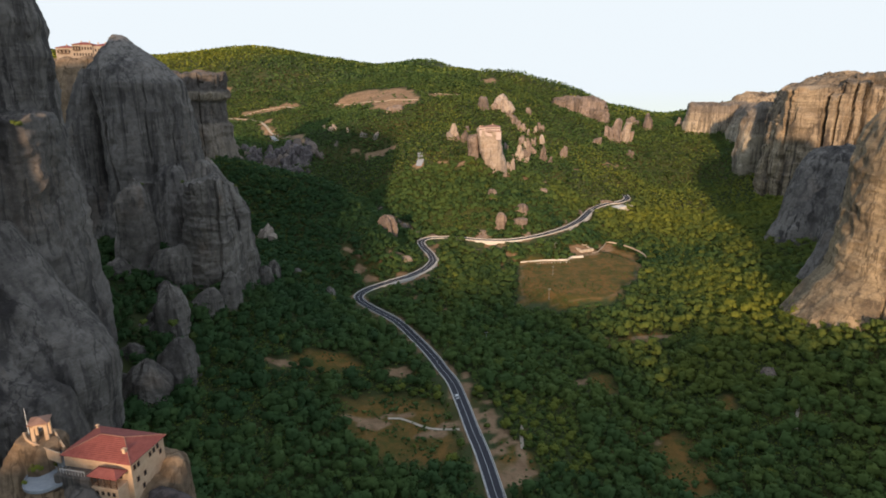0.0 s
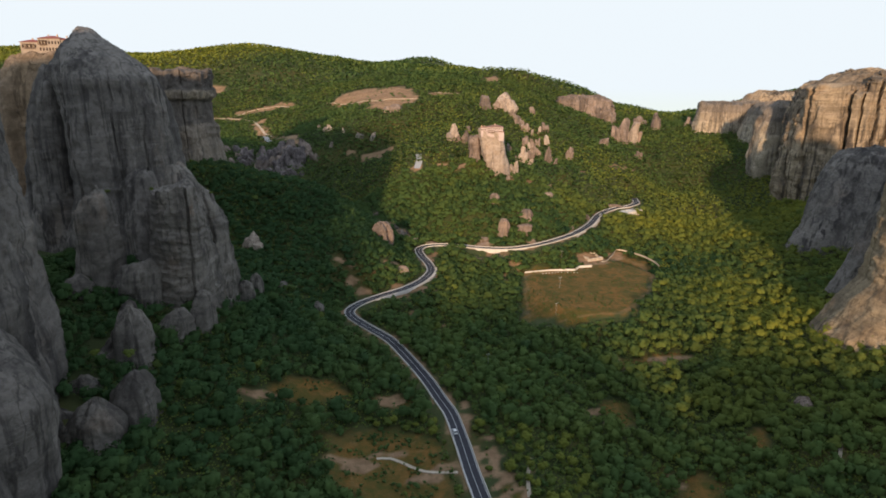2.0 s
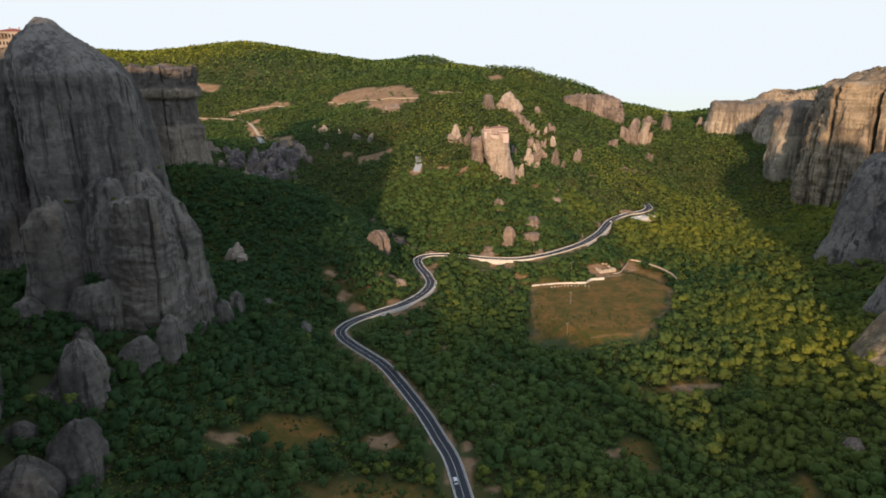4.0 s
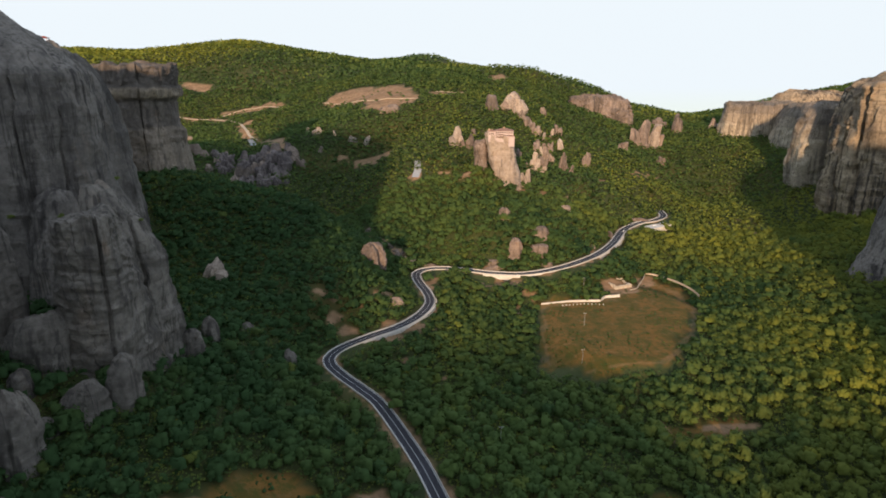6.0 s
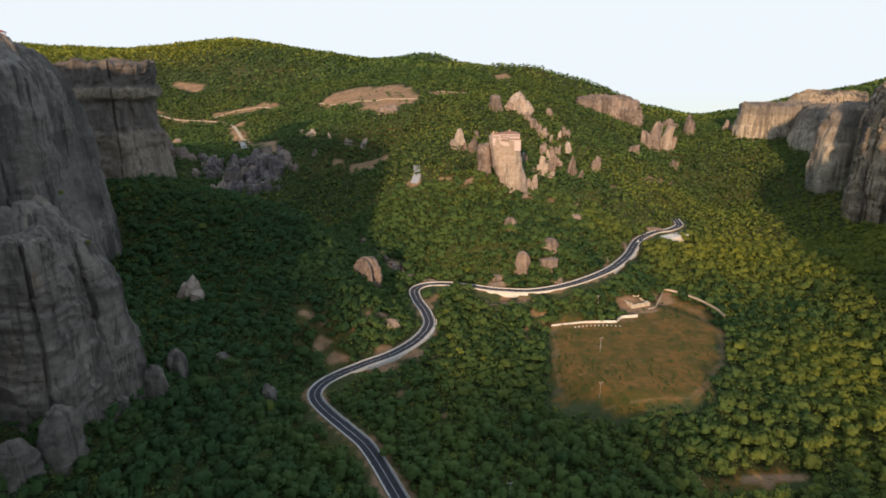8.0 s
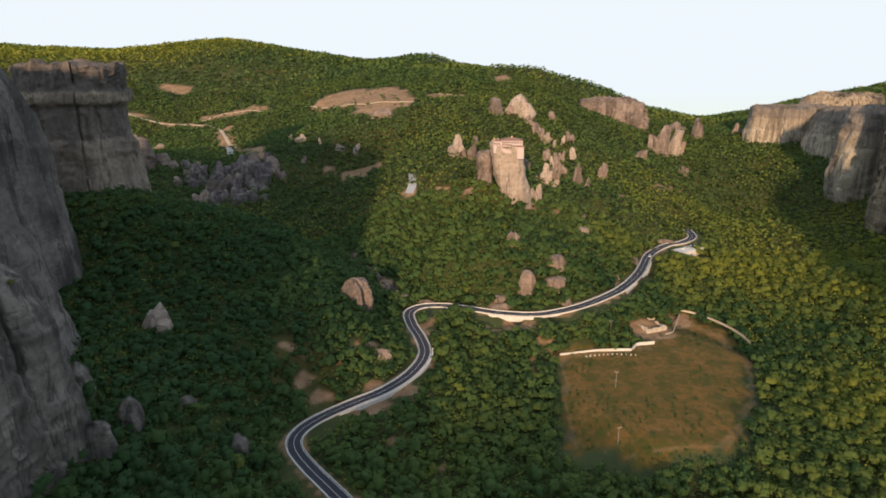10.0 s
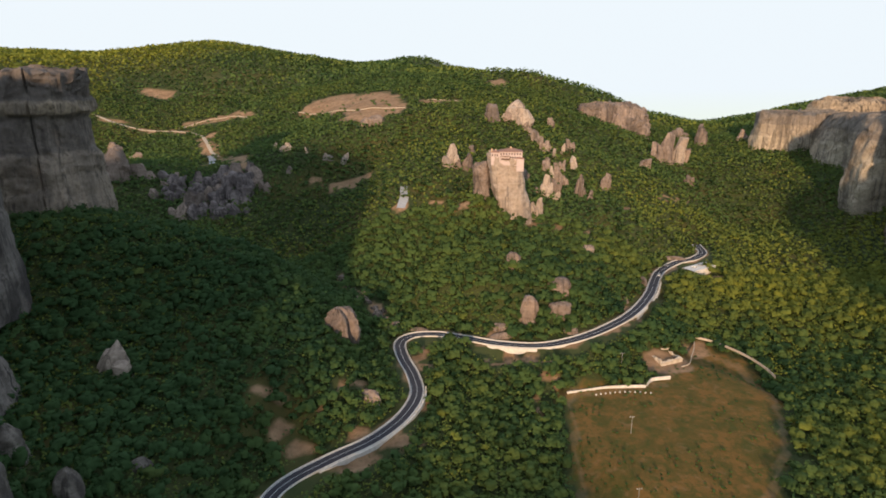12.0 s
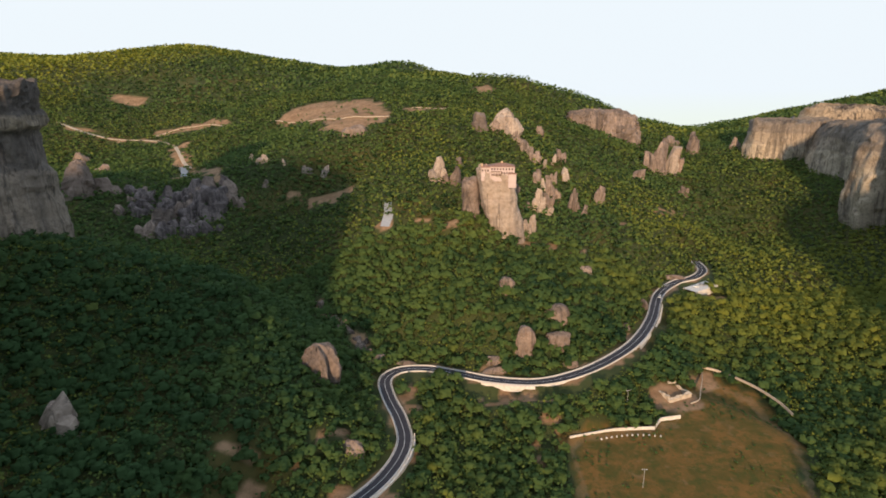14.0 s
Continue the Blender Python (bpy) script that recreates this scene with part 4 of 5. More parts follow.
def crown(rng, leaves, leaf, blobs):
    """A crown of leaf clumps round several overlapping boughs; about one metre across each way, foot at z = 0.
    Gives points, quads and the way that each point's foliage faces."""
    around = rng.uniform(0, 6.283, blobs) + np.arange(blobs) * 2.4
    out = rng.uniform(0.14, 0.31, blobs)
    c = np.stack([out * np.cos(around), out * np.sin(around), rng.uniform(0.34, 0.66, blobs)], -1)
    rad = rng.uniform(0.19, 0.29, blobs)
    c[0], rad[0] = (0, 0, 0.5), 0.33
    # the dense middle of each bough
    spin = rng.uniform(0, 6.283, blobs)
    q = np.stack([CUBE[:, 0] * np.cos(spin)[:, None] - CUBE[:, 1] * np.sin(spin)[:, None], CUBE[:, 0] * np.sin(spin)[:, None] + CUBE[:, 1] * np.cos(spin)[:, None], CUBE[:, 2] + 0 * spin[:, None]], -1)
    core = c[:, None] + q * (rad[:, None] * rng.uniform(0.66, 0.92, (blobs, 8)))[..., None]
    core_n = q + 1.6 * (core - (0, 0, 0.36)) + 0.25 * rng.normal(size=q.shape)
    core_f = (CUBE_FACES[None] + 8 * np.arange(blobs)[:, None, None]).reshape(-1, 4)
    which = rng.integers(0, blobs, leaves)
    d = rng.normal(size=(leaves, 3))
    d[:, 2] = np.abs(d[:, 2]) * 1.2 - 0.25
    d /= np.linalg.norm(d, axis=1)[:, None]
    centre = c[which] + d * (rad[which] * rng.uniform(0.82, 1.12, leaves))[:, None]
    nrm = d + rng.normal(size=(leaves, 3)) * 0.5
    nrm /= np.linalg.norm(nrm, axis=1)[:, None]
    a = np.cross(nrm, rng.normal(size=(leaves, 3)))
    a /= np.linalg.norm(a, axis=1)[:, None]
    b = np.cross(nrm, a)
    s = leaf * rng.uniform(0.6, 1.35, leaves)[:, None]
    quad = np.stack([centre + a * s, centre + b * s * 0.8 + nrm * s * 0.25, centre - a * s * 0.9, centre - b * s * 0.75 + nrm * s * 0.2], 1)
    turn = 0.6 * d + 1.5 * (centre - (0, 0, 0.36)) + 0.3 * nrm
    verts = np.vstack([core.reshape(-1, 3), quad.reshape(-1, 3)])
    faces = np.vstack([core_f, np.arange(leaves * 4).reshape(-1, 4) + 8 * blobs])
    way = np.vstack([core_n.reshape(-1, 3), np.repeat(turn, 4, 0)])
    return verts, faces, way / np.linalg.norm(way, axis=1)[:, None]


def plant(name, x, y, size, leaves, leaf, blobs, seed, label, category, variants=6, squat=0.95, sink=0.0, even=0.8, lean=0.3):
    rng = np.random.default_rng(seed)
    z = land(x, y)
    kinds = rng.integers(0, variants, len(x))
    vs, fs, ts, ns, ds, at = [], [], [], [], [], 0
    for k in range(variants):
        tv, tf, tn = crown(rng, leaves, leaf, blobs)
        tn = tn + even * np.array((0, -lean, 1.0))
        tn = tn / np.linalg.norm(tn, axis=1)[:, None]
        i = np.nonzero(kinds == k)[0]
        if not len(i):
            continue
        ang = rng.uniform(0, 6.283, len(i))
        c, s = np.cos(ang)[:, None], np.sin(ang)[:, None]
        sc = size[i][:, None]
        hgt = squat * rng.uniform(0.8, 1.2, len(i))[:, None]
        X = (tv[:, 0] * c - tv[:, 1] * s) * sc + x[i][:, None]
        Y = (tv[:, 0] * s + tv[:, 1] * c) * sc + y[i][:, None]
        Z = tv[:, 2] * sc * hgt + z[i][:, None] - 0.3 - sink * sc
        vs.append(np.stack([X, Y, Z], -1).reshape(-1, 3))
        ns.append(np.stack([tn[:, 0] * c - tn[:, 1] * s, tn[:, 0] * s + tn[:, 1] * c, tn[:, 2] + 0 * c], -1).reshape(-1, 3))
        fs.append((tf[None] + (np.arange(len(i)) * len(tv))[:, None, None]).reshape(-1, 4) + at)
        at += len(i) * len(tv)
        # western slope darkened for cliff shade, far slopes lightened for haze, both painted in
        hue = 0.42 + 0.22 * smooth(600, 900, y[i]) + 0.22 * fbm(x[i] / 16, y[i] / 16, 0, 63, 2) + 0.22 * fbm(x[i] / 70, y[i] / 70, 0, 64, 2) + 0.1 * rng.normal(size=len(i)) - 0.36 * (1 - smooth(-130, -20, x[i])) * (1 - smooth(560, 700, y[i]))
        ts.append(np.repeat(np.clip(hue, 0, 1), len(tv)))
        # sunburnt drifts, plus sunlight painted as yellow on the eastern floor and western hilltop
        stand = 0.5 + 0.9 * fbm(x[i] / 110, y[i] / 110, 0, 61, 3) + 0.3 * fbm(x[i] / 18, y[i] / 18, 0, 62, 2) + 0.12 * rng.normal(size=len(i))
        floor_sun = smooth(90, 230, x[i]) * smooth(280, 420, y[i]) * (1 - smooth(700, 900, y[i]))
        hilltop_sun = (1 - smooth(-560, -410, x[i] - 0.6 * (y[i] - 1200) + 50 * fbm(x[i] / 60, y[i] / 60, 0, 65, 2))) * smooth(1030, 1130, y[i])
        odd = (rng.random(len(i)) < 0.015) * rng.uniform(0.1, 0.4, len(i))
        ds.append(np.repeat(np.clip((0.14 + 0.14 * smooth(-60, 160, x[i])) * stand + 0.30 * floor_sun * stand + 0.14 * floor_sun + (1.0 + 0.3 * stand) * hilltop_sun + odd - 0.16, 0, 1), len(tv)))
    me = mesh_from(name, np.vstack(vs), np.vstack(fs), LEAF)
    me.normals_split_custom_set_from_vertices(np.vstack(ns))
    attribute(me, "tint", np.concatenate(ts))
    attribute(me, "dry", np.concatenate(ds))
    return tagged(new(name, me), label, category, kind="stuff")


def scatter(x0, x1, y0, y1, gap, seed, keep):
    rng = np.random.default_rng(seed)
    X, Y = np.meshgrid(np.arange(x0, x1, gap), np.arange(y0, y1, gap))
    X = (X + rng.uniform(-0.48, 0.48, X.shape) * gap).ravel()
    Y = (Y + rng.uniform(-0.48, 0.48, Y.shape) * gap).ravel()
    m = keep(X, Y)
    return X[m], Y[m]


def wooded(x, y):
    fx, fy = x + 6 * fbm(x / 11, y / 11, 0, 91, 3), y + 6 * fbm(x / 11, y / 11, 0, 92, 3)
    ok = ~inside(fx, fy, FIELD) & ~inside(fx + 3, fy + 8, FIELD) & ~inside(x + 2, y + 4, FIELD)
    d, _ = near_line(x, y, ROAD_LINE[::3])
    ok &= d > 6.2
    # the verge on the downhill side is kept low
    d, _ = near_line(x, y + 9, np.array([q for q in ROAD_LINE[::3] if not (-9 < q[0] < 14 and q[1] > 560)]))
    ok &= d > 6.5
    ok &= (bare(x, y) < 0.3) & (bare(x, y + 6) < 0.5) & (glade(x, y) < 0.4) & (glade(x, y + 4) < 0.7)
    for cx, cy, rx, ry in ROCKS:
        ok &= np.hypot((x - cx) / rx, (y - cy) / ry) > 0.72
    return ok


def view(x, y, margin=60):
    """The wedge of land that can be seen on the way."""
    return np.abs(x) < 0.715 * y + 36 + margin


nx, ny = scatter(-225, 330, 168, 420, 3.95, 1, lambda x, y: wooded(x, y) & view(x, y, 5))
single = (ny > 234) & (ny < 300) & (nx > -40) & (nx < 64)
sx_all, sy_all = nx[single][:290], ny[single][:290]
rest = ~single
rest[np.nonzero(single)[0][290:]] = True
nx, ny = nx[rest], ny[rest]


def sizes(seed, n, shape, mean, low, high):
    return np.random.default_rng(seed).gamma(shape, mean / shape, n).clip(low, high)


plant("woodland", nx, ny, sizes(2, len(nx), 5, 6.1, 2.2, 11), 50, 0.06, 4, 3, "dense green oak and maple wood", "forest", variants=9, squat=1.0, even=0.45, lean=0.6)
# the wood goes on below the way's start
vx, vy = scatter(-270, 330, -90, 168, 6.4, 51, lambda x, y: wooded(x, y) & (np.hypot(x + 86, y - 112) > 36) & (np.hypot((x - 170) / 104, (y - 48) / 36) > 1))
plant("woodland", vx, vy, sizes(52, len(vx), 6, 8.2, 4, 12), 10, 0.11, 3, 53, "dense green wood under the way's start", "forest", squat=0.85, even=0.6, lean=0.5)
mx, my = scatter(-260, 440, 420, 700, 4.3, 4, lambda x, y: wooded(x, y) & view(x, y))
# steep banks carry more trees to the square metre of the map
ex, ey = scatter(-200, 240, 440, 700, 5.6, 24, lambda x, y: wooded(x, y) & view(x, y) & (np.hypot(land(x + 4, y) - land(x - 4, y), land(x, y + 4) - land(x, y - 4)) > 3.4))
mx, my = np.concatenate([mx, ex]), np.concatenate([my, ey])
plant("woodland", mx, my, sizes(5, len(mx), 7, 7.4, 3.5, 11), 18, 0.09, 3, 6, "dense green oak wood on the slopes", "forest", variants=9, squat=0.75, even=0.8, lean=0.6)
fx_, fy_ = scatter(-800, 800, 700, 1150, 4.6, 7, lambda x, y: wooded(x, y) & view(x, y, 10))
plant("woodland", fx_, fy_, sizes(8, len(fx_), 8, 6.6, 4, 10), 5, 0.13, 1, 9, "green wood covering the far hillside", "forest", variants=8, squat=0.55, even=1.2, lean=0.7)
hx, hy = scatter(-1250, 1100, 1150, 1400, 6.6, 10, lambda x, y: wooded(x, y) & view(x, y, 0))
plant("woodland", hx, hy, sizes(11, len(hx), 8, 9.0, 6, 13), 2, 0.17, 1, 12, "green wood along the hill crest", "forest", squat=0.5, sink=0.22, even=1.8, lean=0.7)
kx, ky = scatter(-1200, 1100, 1400, 1580, 7.6, 16, lambda x, y: wooded(x, y) & view(x, y, 0))
plant("woodland", kx, ky, sizes(17, len(kx), 9, 9.0, 6, 12), 2, 0.17, 1, 18, "low wood on the far crest", "forest", squat=0.5, sink=0.22, even=1.8, lean=0.7)

def undergrowth(name, x0, x1, y0, y1, gap, seed, leaf, low, high, label):
    """Leafy shrub layer that closes the wood between the crowns: one tuft of leaves to each place."""
    x, y = scatter(x0, x1, y0, y1, gap, seed, lambda x, y: wooded(x, y) & view(x, y))
    rng = np.random.default_rng(seed + 1)
    n = len(x)
    z = land(x, y) + low + (high - low) * np.clip(0.5 + 0.5 * fbm(x / 5, y / 5, 0, seed, 2) + 0.2 * rng.normal(size=n), 0, 1.3)
    up = np.array((0, 0, 1.0)) + 0.55 * rng.normal(size=(n, 3))
    up /= np.linalg.norm(up, axis=1)[:, None]
    a = np.cross(up, rng.normal(size=(n, 3)))
    a /= np.linalg.norm(a, axis=1)[:, None]
    b = np.cross(up, a)
    s = leaf * rng.uniform(0.6, 1.4, n)[:, None]
    c = np.stack([x, y, z], -1)
    v = np.stack([c + a * s, c + b * s * 0.8 + up * s * 0.3, c - a * s * 0.9, c - b * s * 0.75 + up * s * 0.2], 1).reshape(-1, 3)
    me = mesh_from(name, v, np.arange(4 * n).reshape(-1, 4), LEAF)
    way = np.repeat(up + (0, -0.35, 0.35), 4, 0)
    me.normals_split_custom_set_from_vertices(way / np.linalg.norm(way, axis=1)[:, None])
    # far tufts get a lighter tint that stands in for haze
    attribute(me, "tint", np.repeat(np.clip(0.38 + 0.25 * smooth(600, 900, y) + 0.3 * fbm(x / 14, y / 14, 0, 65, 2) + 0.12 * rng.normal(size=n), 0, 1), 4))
    # sunlight painted in as yellow on the eastern floor and the western hilltop
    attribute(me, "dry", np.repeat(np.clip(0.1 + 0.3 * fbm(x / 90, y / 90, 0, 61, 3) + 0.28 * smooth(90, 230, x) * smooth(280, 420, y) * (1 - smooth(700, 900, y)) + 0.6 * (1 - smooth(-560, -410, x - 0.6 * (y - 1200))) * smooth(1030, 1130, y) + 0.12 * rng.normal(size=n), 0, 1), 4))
    return tagged(new(name, me), label, "undergrowth", kind="stuff")


undergrowth("undergrowth", -225, 330, 168, 420, 1.15, 41, 0.55, 0.6, 3.2, "leafy green undergrowth between the trees")
undergrowth("undergrowth", -260, 440, 420, 700, 1.35, 43, 0.7, 1.0, 4.2, "leafy green undergrowth on the slopes")
undergrowth("undergrowth", -800, 800, 700, 1150, 2.7, 45, 1.35, 1.5, 5.0, "leafy undergrowth of the far hillside")
undergrowth("undergrowth", -1250, 1100, 1150, 1580, 4.6, 47, 2.4, 1.5, 5.0, "leafy undergrowth along the crest")
# low scrub scattered over the open grass
bx, by = scatter(-100, 180, 220, 600, 4.0, 13, lambda x, y: ((glade(x, y) > 0.4) | inside(x, y, FIELD)) & (fbm(x / 12, y / 12, 0, 81, 3) > 0.18) & (near_line(x, y, ROAD_LINE[::3])[0] > 6))
plant("scrub", bx, by, np.random.default_rng(14).uniform(0.8, 2.4, len(bx)), 16, 0.11, 4, 15, "low green scrub in dry grass", "scrub", squat=0.7)

gx_, gy_ = scatter(-100, 180, 210, 400, 2.6, 25, lambda x, y: (glade(x, y) > 0.3) & (fbm(x / 10, y / 10, 0, 84, 3) > -0.04) & (near_line(x, y, ROAD_LINE[::3])[0] > 6) & (bare(x, y) < 0.5))
plant("scrub", gx_, gy_, np.random.default_rng(26).gamma(3.0, 0.55, len(gx_)).clip(0.6, 4.2), 18, 0.1, 4, 27, "green bushes and tufts spreading over open grass", "scrub", squat=0.75)


# lone bushes on the bare scars
ox, oy = scatter(-480, 20, 880, 1200, 9.5, 21, lambda x, y: (ovals(x, y, BARE_FAR[3:11], 3.0) > 0.5) & (fbm(x / 20, y / 20, 0, 83, 2) > 0.05))
plant("scrub", ox, oy, sizes(22, len(ox), 4, 3.6, 1.5, 7), 14, 0.1, 4, 23, "dark round bushes dotted over bare earth", "scrub", squat=0.8)


# ---- road ----
def ribbon(name, line, left, right, lift, material, drop=0.0):
    """A strip along a line, between two offsets to its right."""
    p = np.asarray(line)
    d = np.gradient(p[:, :2], axis=0)
    d /= np.linalg.norm(d, axis=1)[:, None]
    n = np.stack([d[:, 1], -d[:, 0]], -1)
    a = np.column_stack([p[:, :2] + n * left, p[:, 2] + lift])
    b = np.column_stack([p[:, :2] + n * right, p[:, 2] + lift])
    if not drop:
        v = np.stack([a, b], 1).reshape(-1, 3)
        return mesh_from(name, v, grid_faces(len(p), 2)[:, ::-1], material)
    a2, b2 = a - (0, 0, drop), b - (0, 0, drop)
    v = np.stack([a2, a, b, b2], 1).reshape(-1, 3)
    return mesh_from(name, v, grid_faces(len(p), 4)[:, ::-1], material)


road = tagged(new("road", ribbon("road", ROAD_LINE, -3.3, 3.3, 0.0, ASPHALT, 0.6)), "dark asphalt mountain road winding through the valley", "road", kind="structure")
for off in (-2.95, 2.95, 0.0):
    w = 0.1 if off else 0.08
    ln = new("lane_line", ribbon("lane_line", ROAD_LINE, off - w, off + w, 0.02, WHITE_LINE))
    ln.parent = road
for off in (-3.55, 3.55):
    kerb = new("kerb_wall", ribbon("kerb_wall", ROAD_LINE, off - 0.15, off + 0.15, 0.5, CONCRETE, 1.6))
    kerb.parent = road


# ---- tracks ----
def track(name, pts, wide, material, label, lift=0.25):
    line = glide([(x, y, 0) for x, y in pts], 3.0)
    line[:, 2] = land(line[:, 0], line[:, 1])
    return tagged(new(name, ribbon(name, line, -wide / 2, wide / 2, lift, material, 0.8)), label, "track", kind="structure")


track("track", [(-32, 271), (-26, 272), (-20, 269), (-13, 264), (-6, 262), (4, 262)], 1.6, GRAVEL, "worn dirt path across the clearing")
track("track", [(33, 248), (34, 262), (37, 276)], 1.6, GRAVEL, "narrow pale path in the wood")
track("track", [(170, 268), (174, 276), (178, 282), (183, 290)], 1.5, GRAVEL, "narrow pale path below the eastern cliff")
track("track", [(-480, 1062), (-444, 1050), (-406, 1047), (-366, 1052), (-335, 1030), (-310, 1000), (-281, 948), (-259, 913)], 6.0, GRAVEL, "pale hill track across the far slope")
track("track", [(-366, 1060), (-345, 1072), (-319, 1066), (-285, 1050), (-255, 1034)], 6.0, GRAVEL, "pale hill track above the spur")
track("track", [(-205, 1024), (-160, 987), (-121, 950), (-89, 934), (-51, 931)], 4.5, GRAVEL, "pale track through the bare slope")
track("track", [(-30, 968), (-5, 974), (25, 984)], 5.0, GRAVEL, "pale track high on the hill")
track("track", [(-270, 922), (-260, 904), (-253, 886), (-250, 878)], 13.0, PAVING, "grey paved turning place on the hillside")
track("track", [(-37, 730), (-36, 716), (-38, 702)], 10.0, PAVING, "grey paved terrace below the monastery")


# ---- buildings ----
def hip_roof(bm, x0, x1, y0, y1, z, rise, over=0.4, ridge=0.5):
    x0, x1, y0, y1 = x0 - over, x1 + over, y0 - over, y1 + over
    inset = min(x1 - x0, y1 - y0) * ridge
    low = [bm.verts.new(c) for c in ((x0, y0, z), (x1, y0, z), (x1, y1, z), (x0, y1, z))]
    under = [bm.verts.new((v.co.x, v.co.y, z - 0.18)) for v in low]
    if x1 - x0 >= y1 - y0:
        top = [bm.verts.new((x0 + inset, (y0 + y1) / 2, z + rise)), bm.verts.new((x1 - inset, (y0 + y1) / 2, z + rise))]
        bm.faces.new((low[0], low[1], top[1], top[0]))
        bm.faces.new((low[1], low[2], top[1]))
        bm.faces.new((low[2], low[3], top[0], top[1]))
        bm.faces.new((low[3], low[0], top[0]))
    else:
        top = [bm.verts.new(((x0 + x1) / 2, y0 + inset, z + rise)), bm.verts.new(((x0 + x1) / 2, y1 - inset, z + rise))]
        bm.faces.new((low[0], low[1], top[0]))
        bm.faces.new((low[1], low[2], top[1], top[0]))
        bm.faces.new((low[2], low[3], top[1]))
        bm.faces.new((low[3], low[0], top[0], top[1]))
    for a in range(4):
        b = (a + 1) % 4
        bm.faces.new((under[a], under[b], low[b], low[a]))
    bm.faces.new(under[::-1])
    return bm


def wing(parent, x0, x1, y0, y1, z0, z1, wall, roof, rise=2.2, over=0.45):
    part("wall", add_box(bmesh.new(), x0, x1, y0, y1, z0, z1, 0.06), wall, parent)
    part("roof", hip_roof(bmesh.new(), x0, x1, y0, y1, z1 + 0.02, rise, over), roof, parent, "tiled hip roof")


def window(parent, x, y, z, w, h, side="front"):
    """A framed window on the front (-y) or right (+x) face of a wall."""
    bm = bmesh.new()
    t = 0.12
    for a, b, c, d in ((-w / 2 - t, w / 2 + t, h, h + t), (-w / 2 - t, w / 2 + t, -t, 0), (-w / 2 - t, -w / 2, 0, h), (w / 2, w / 2 + t, 0, h)):
        add_box(bm, a, b, -0.08, 0.02, c, d)
    fr = part("window", bm, WOOD, parent, "dark framed window")
    pane = part("pane", add_box(bmesh.new(), -w / 2, w / 2, -0.025, 0.01, 0, h), PANE, fr)
    fr.matrix_local = pose(x, y, z, 0, 0, 0 if side == "front" else 90)
    return pane


def chimney(parent, x, y, z, tall=1.4, w=0.7):
    bm = add_box(bmesh.new(), x - w / 2, x + w / 2, y - w / 2, y + w / 2, z, z + tall, 0.04)
    add_box(bm, x - w / 2 - 0.12, x + w / 2 + 0.12, y - w / 2 - 0.12, y + w / 2 + 0.12, z + tall - 0.25, z + tall - 0.1)
    part("chimney", bm, PLASTER, parent)


def balcony(parent, x0, x1, y, z, deep=1.4, roofed=True):
    bm = add_box(bmesh.new(), x0, x1, y - deep, y, z - 0.2, z)
    n = max(2, int((x1 - x0) / 1.6))
    for k in range(n + 1):
        px = x0 + 0.08 + (x1 - x0 - 0.16) * k / n
        add_box(bm, px - 0.08, px + 0.08, y - deep, y - deep + 0.16, z, z + (2.4 if roofed else 1.0))
    add_box(bm, x0, x1, y - deep, y - deep + 0.1, z + 0.9, z + 1.0)
    add_box(bm, x0, x1, y - deep, y - deep + 0.1, z + 0.4, z + 0.46)
    if roofed:
        add_box(bm, x0 - 0.2, x1 + 0.2, y - deep - 0.3, y, z + 2.4, z + 2.55)
    part("balcony", bm, WOOD, parent, "timber balcony")


# the small monastery with the red roof, on its own rock close below the way's start
rock("rock_pillar", [(0, -82, 121, 24, 20), (40, -82, 121, 20, 16), (62, -80, 120, 18, 13), (70, -78, 119.5, 16, 10), (74.5, -78, 119.5, 13, 8)], 201,
     "bulky brown rock carrying a small monastery", ROCK_BROWN, size=0.6, crest=0.04)
rock("rock_pillar", [(52, -94.5, 117.5, 10, 8), (70, -93.5, 117.5, 8, 6.5), (76, -93, 117.8, 6.6, 5.4), (81, -92, 118.2, 5.6, 4.6), (83.4, -91.5, 118.4, 5.0, 4.0)], 202, "ochre rock knob under a bell tower", ROCK_BROWN, size=0.45, crest=0.05, block=0.8)
rock("rock_pillar", [(52, -87, 112.5, 9, 8), (66, -86.6, 112.8, 7.5, 7), (76.0, -86.4, 113.2, 6.2, 6)], 205, "ochre rock under a round terrace", ROCK_BROWN, size=0.45, crest=0.03, block=0.6)
rock("boulder", [(58, -62.5, 112, 7, 5), (68, -62.5, 112.5, 5.5, 4.5), (73.5, -63.5, 113, 2.5, 2.5)], 203, "dark rounded boulder beside the house", ROCK_DARK, size=0.45, crest=0.25)
rock("boulder", [(58, -77, 107.5, 8, 6), (70, -77.5, 108.5, 6.5, 4.5), (76.2, -78.2, 110.2, 3.6, 2.4)], 204, "grey weathered rock below the terrace", size=0.4, crest=0.14, block=1.8)
h = tagged(empty("monastery", -75.2, 118, 74, -11), "small monastery with red tiled roof and ochre walls", "monastery")
wing(h, -8.5, 8.2, -5.4, 5.4, -6.0, 7.0, PLASTER, TILES, 2.2, 0.5)
part("wall", add_box(bmesh.new(), 0.6, 7.0, -8.6, -5.42, -6.0, 2.6, 0.06), PLASTER, h)
part("roof", hip_roof(bmesh.new(), 0.6, 7.0, -8.6, -5.9, 5.3, 1.1, 0.4), TILES, h, "red tiled porch roof")
for xx in (0.8, 2.3, 3.8, 5.3, 6.8):
    part("post", add_box(bmesh.new(), xx - 0.09, xx + 0.09, -8.5, -8.32, 2.6, 5.3), WOOD, h)
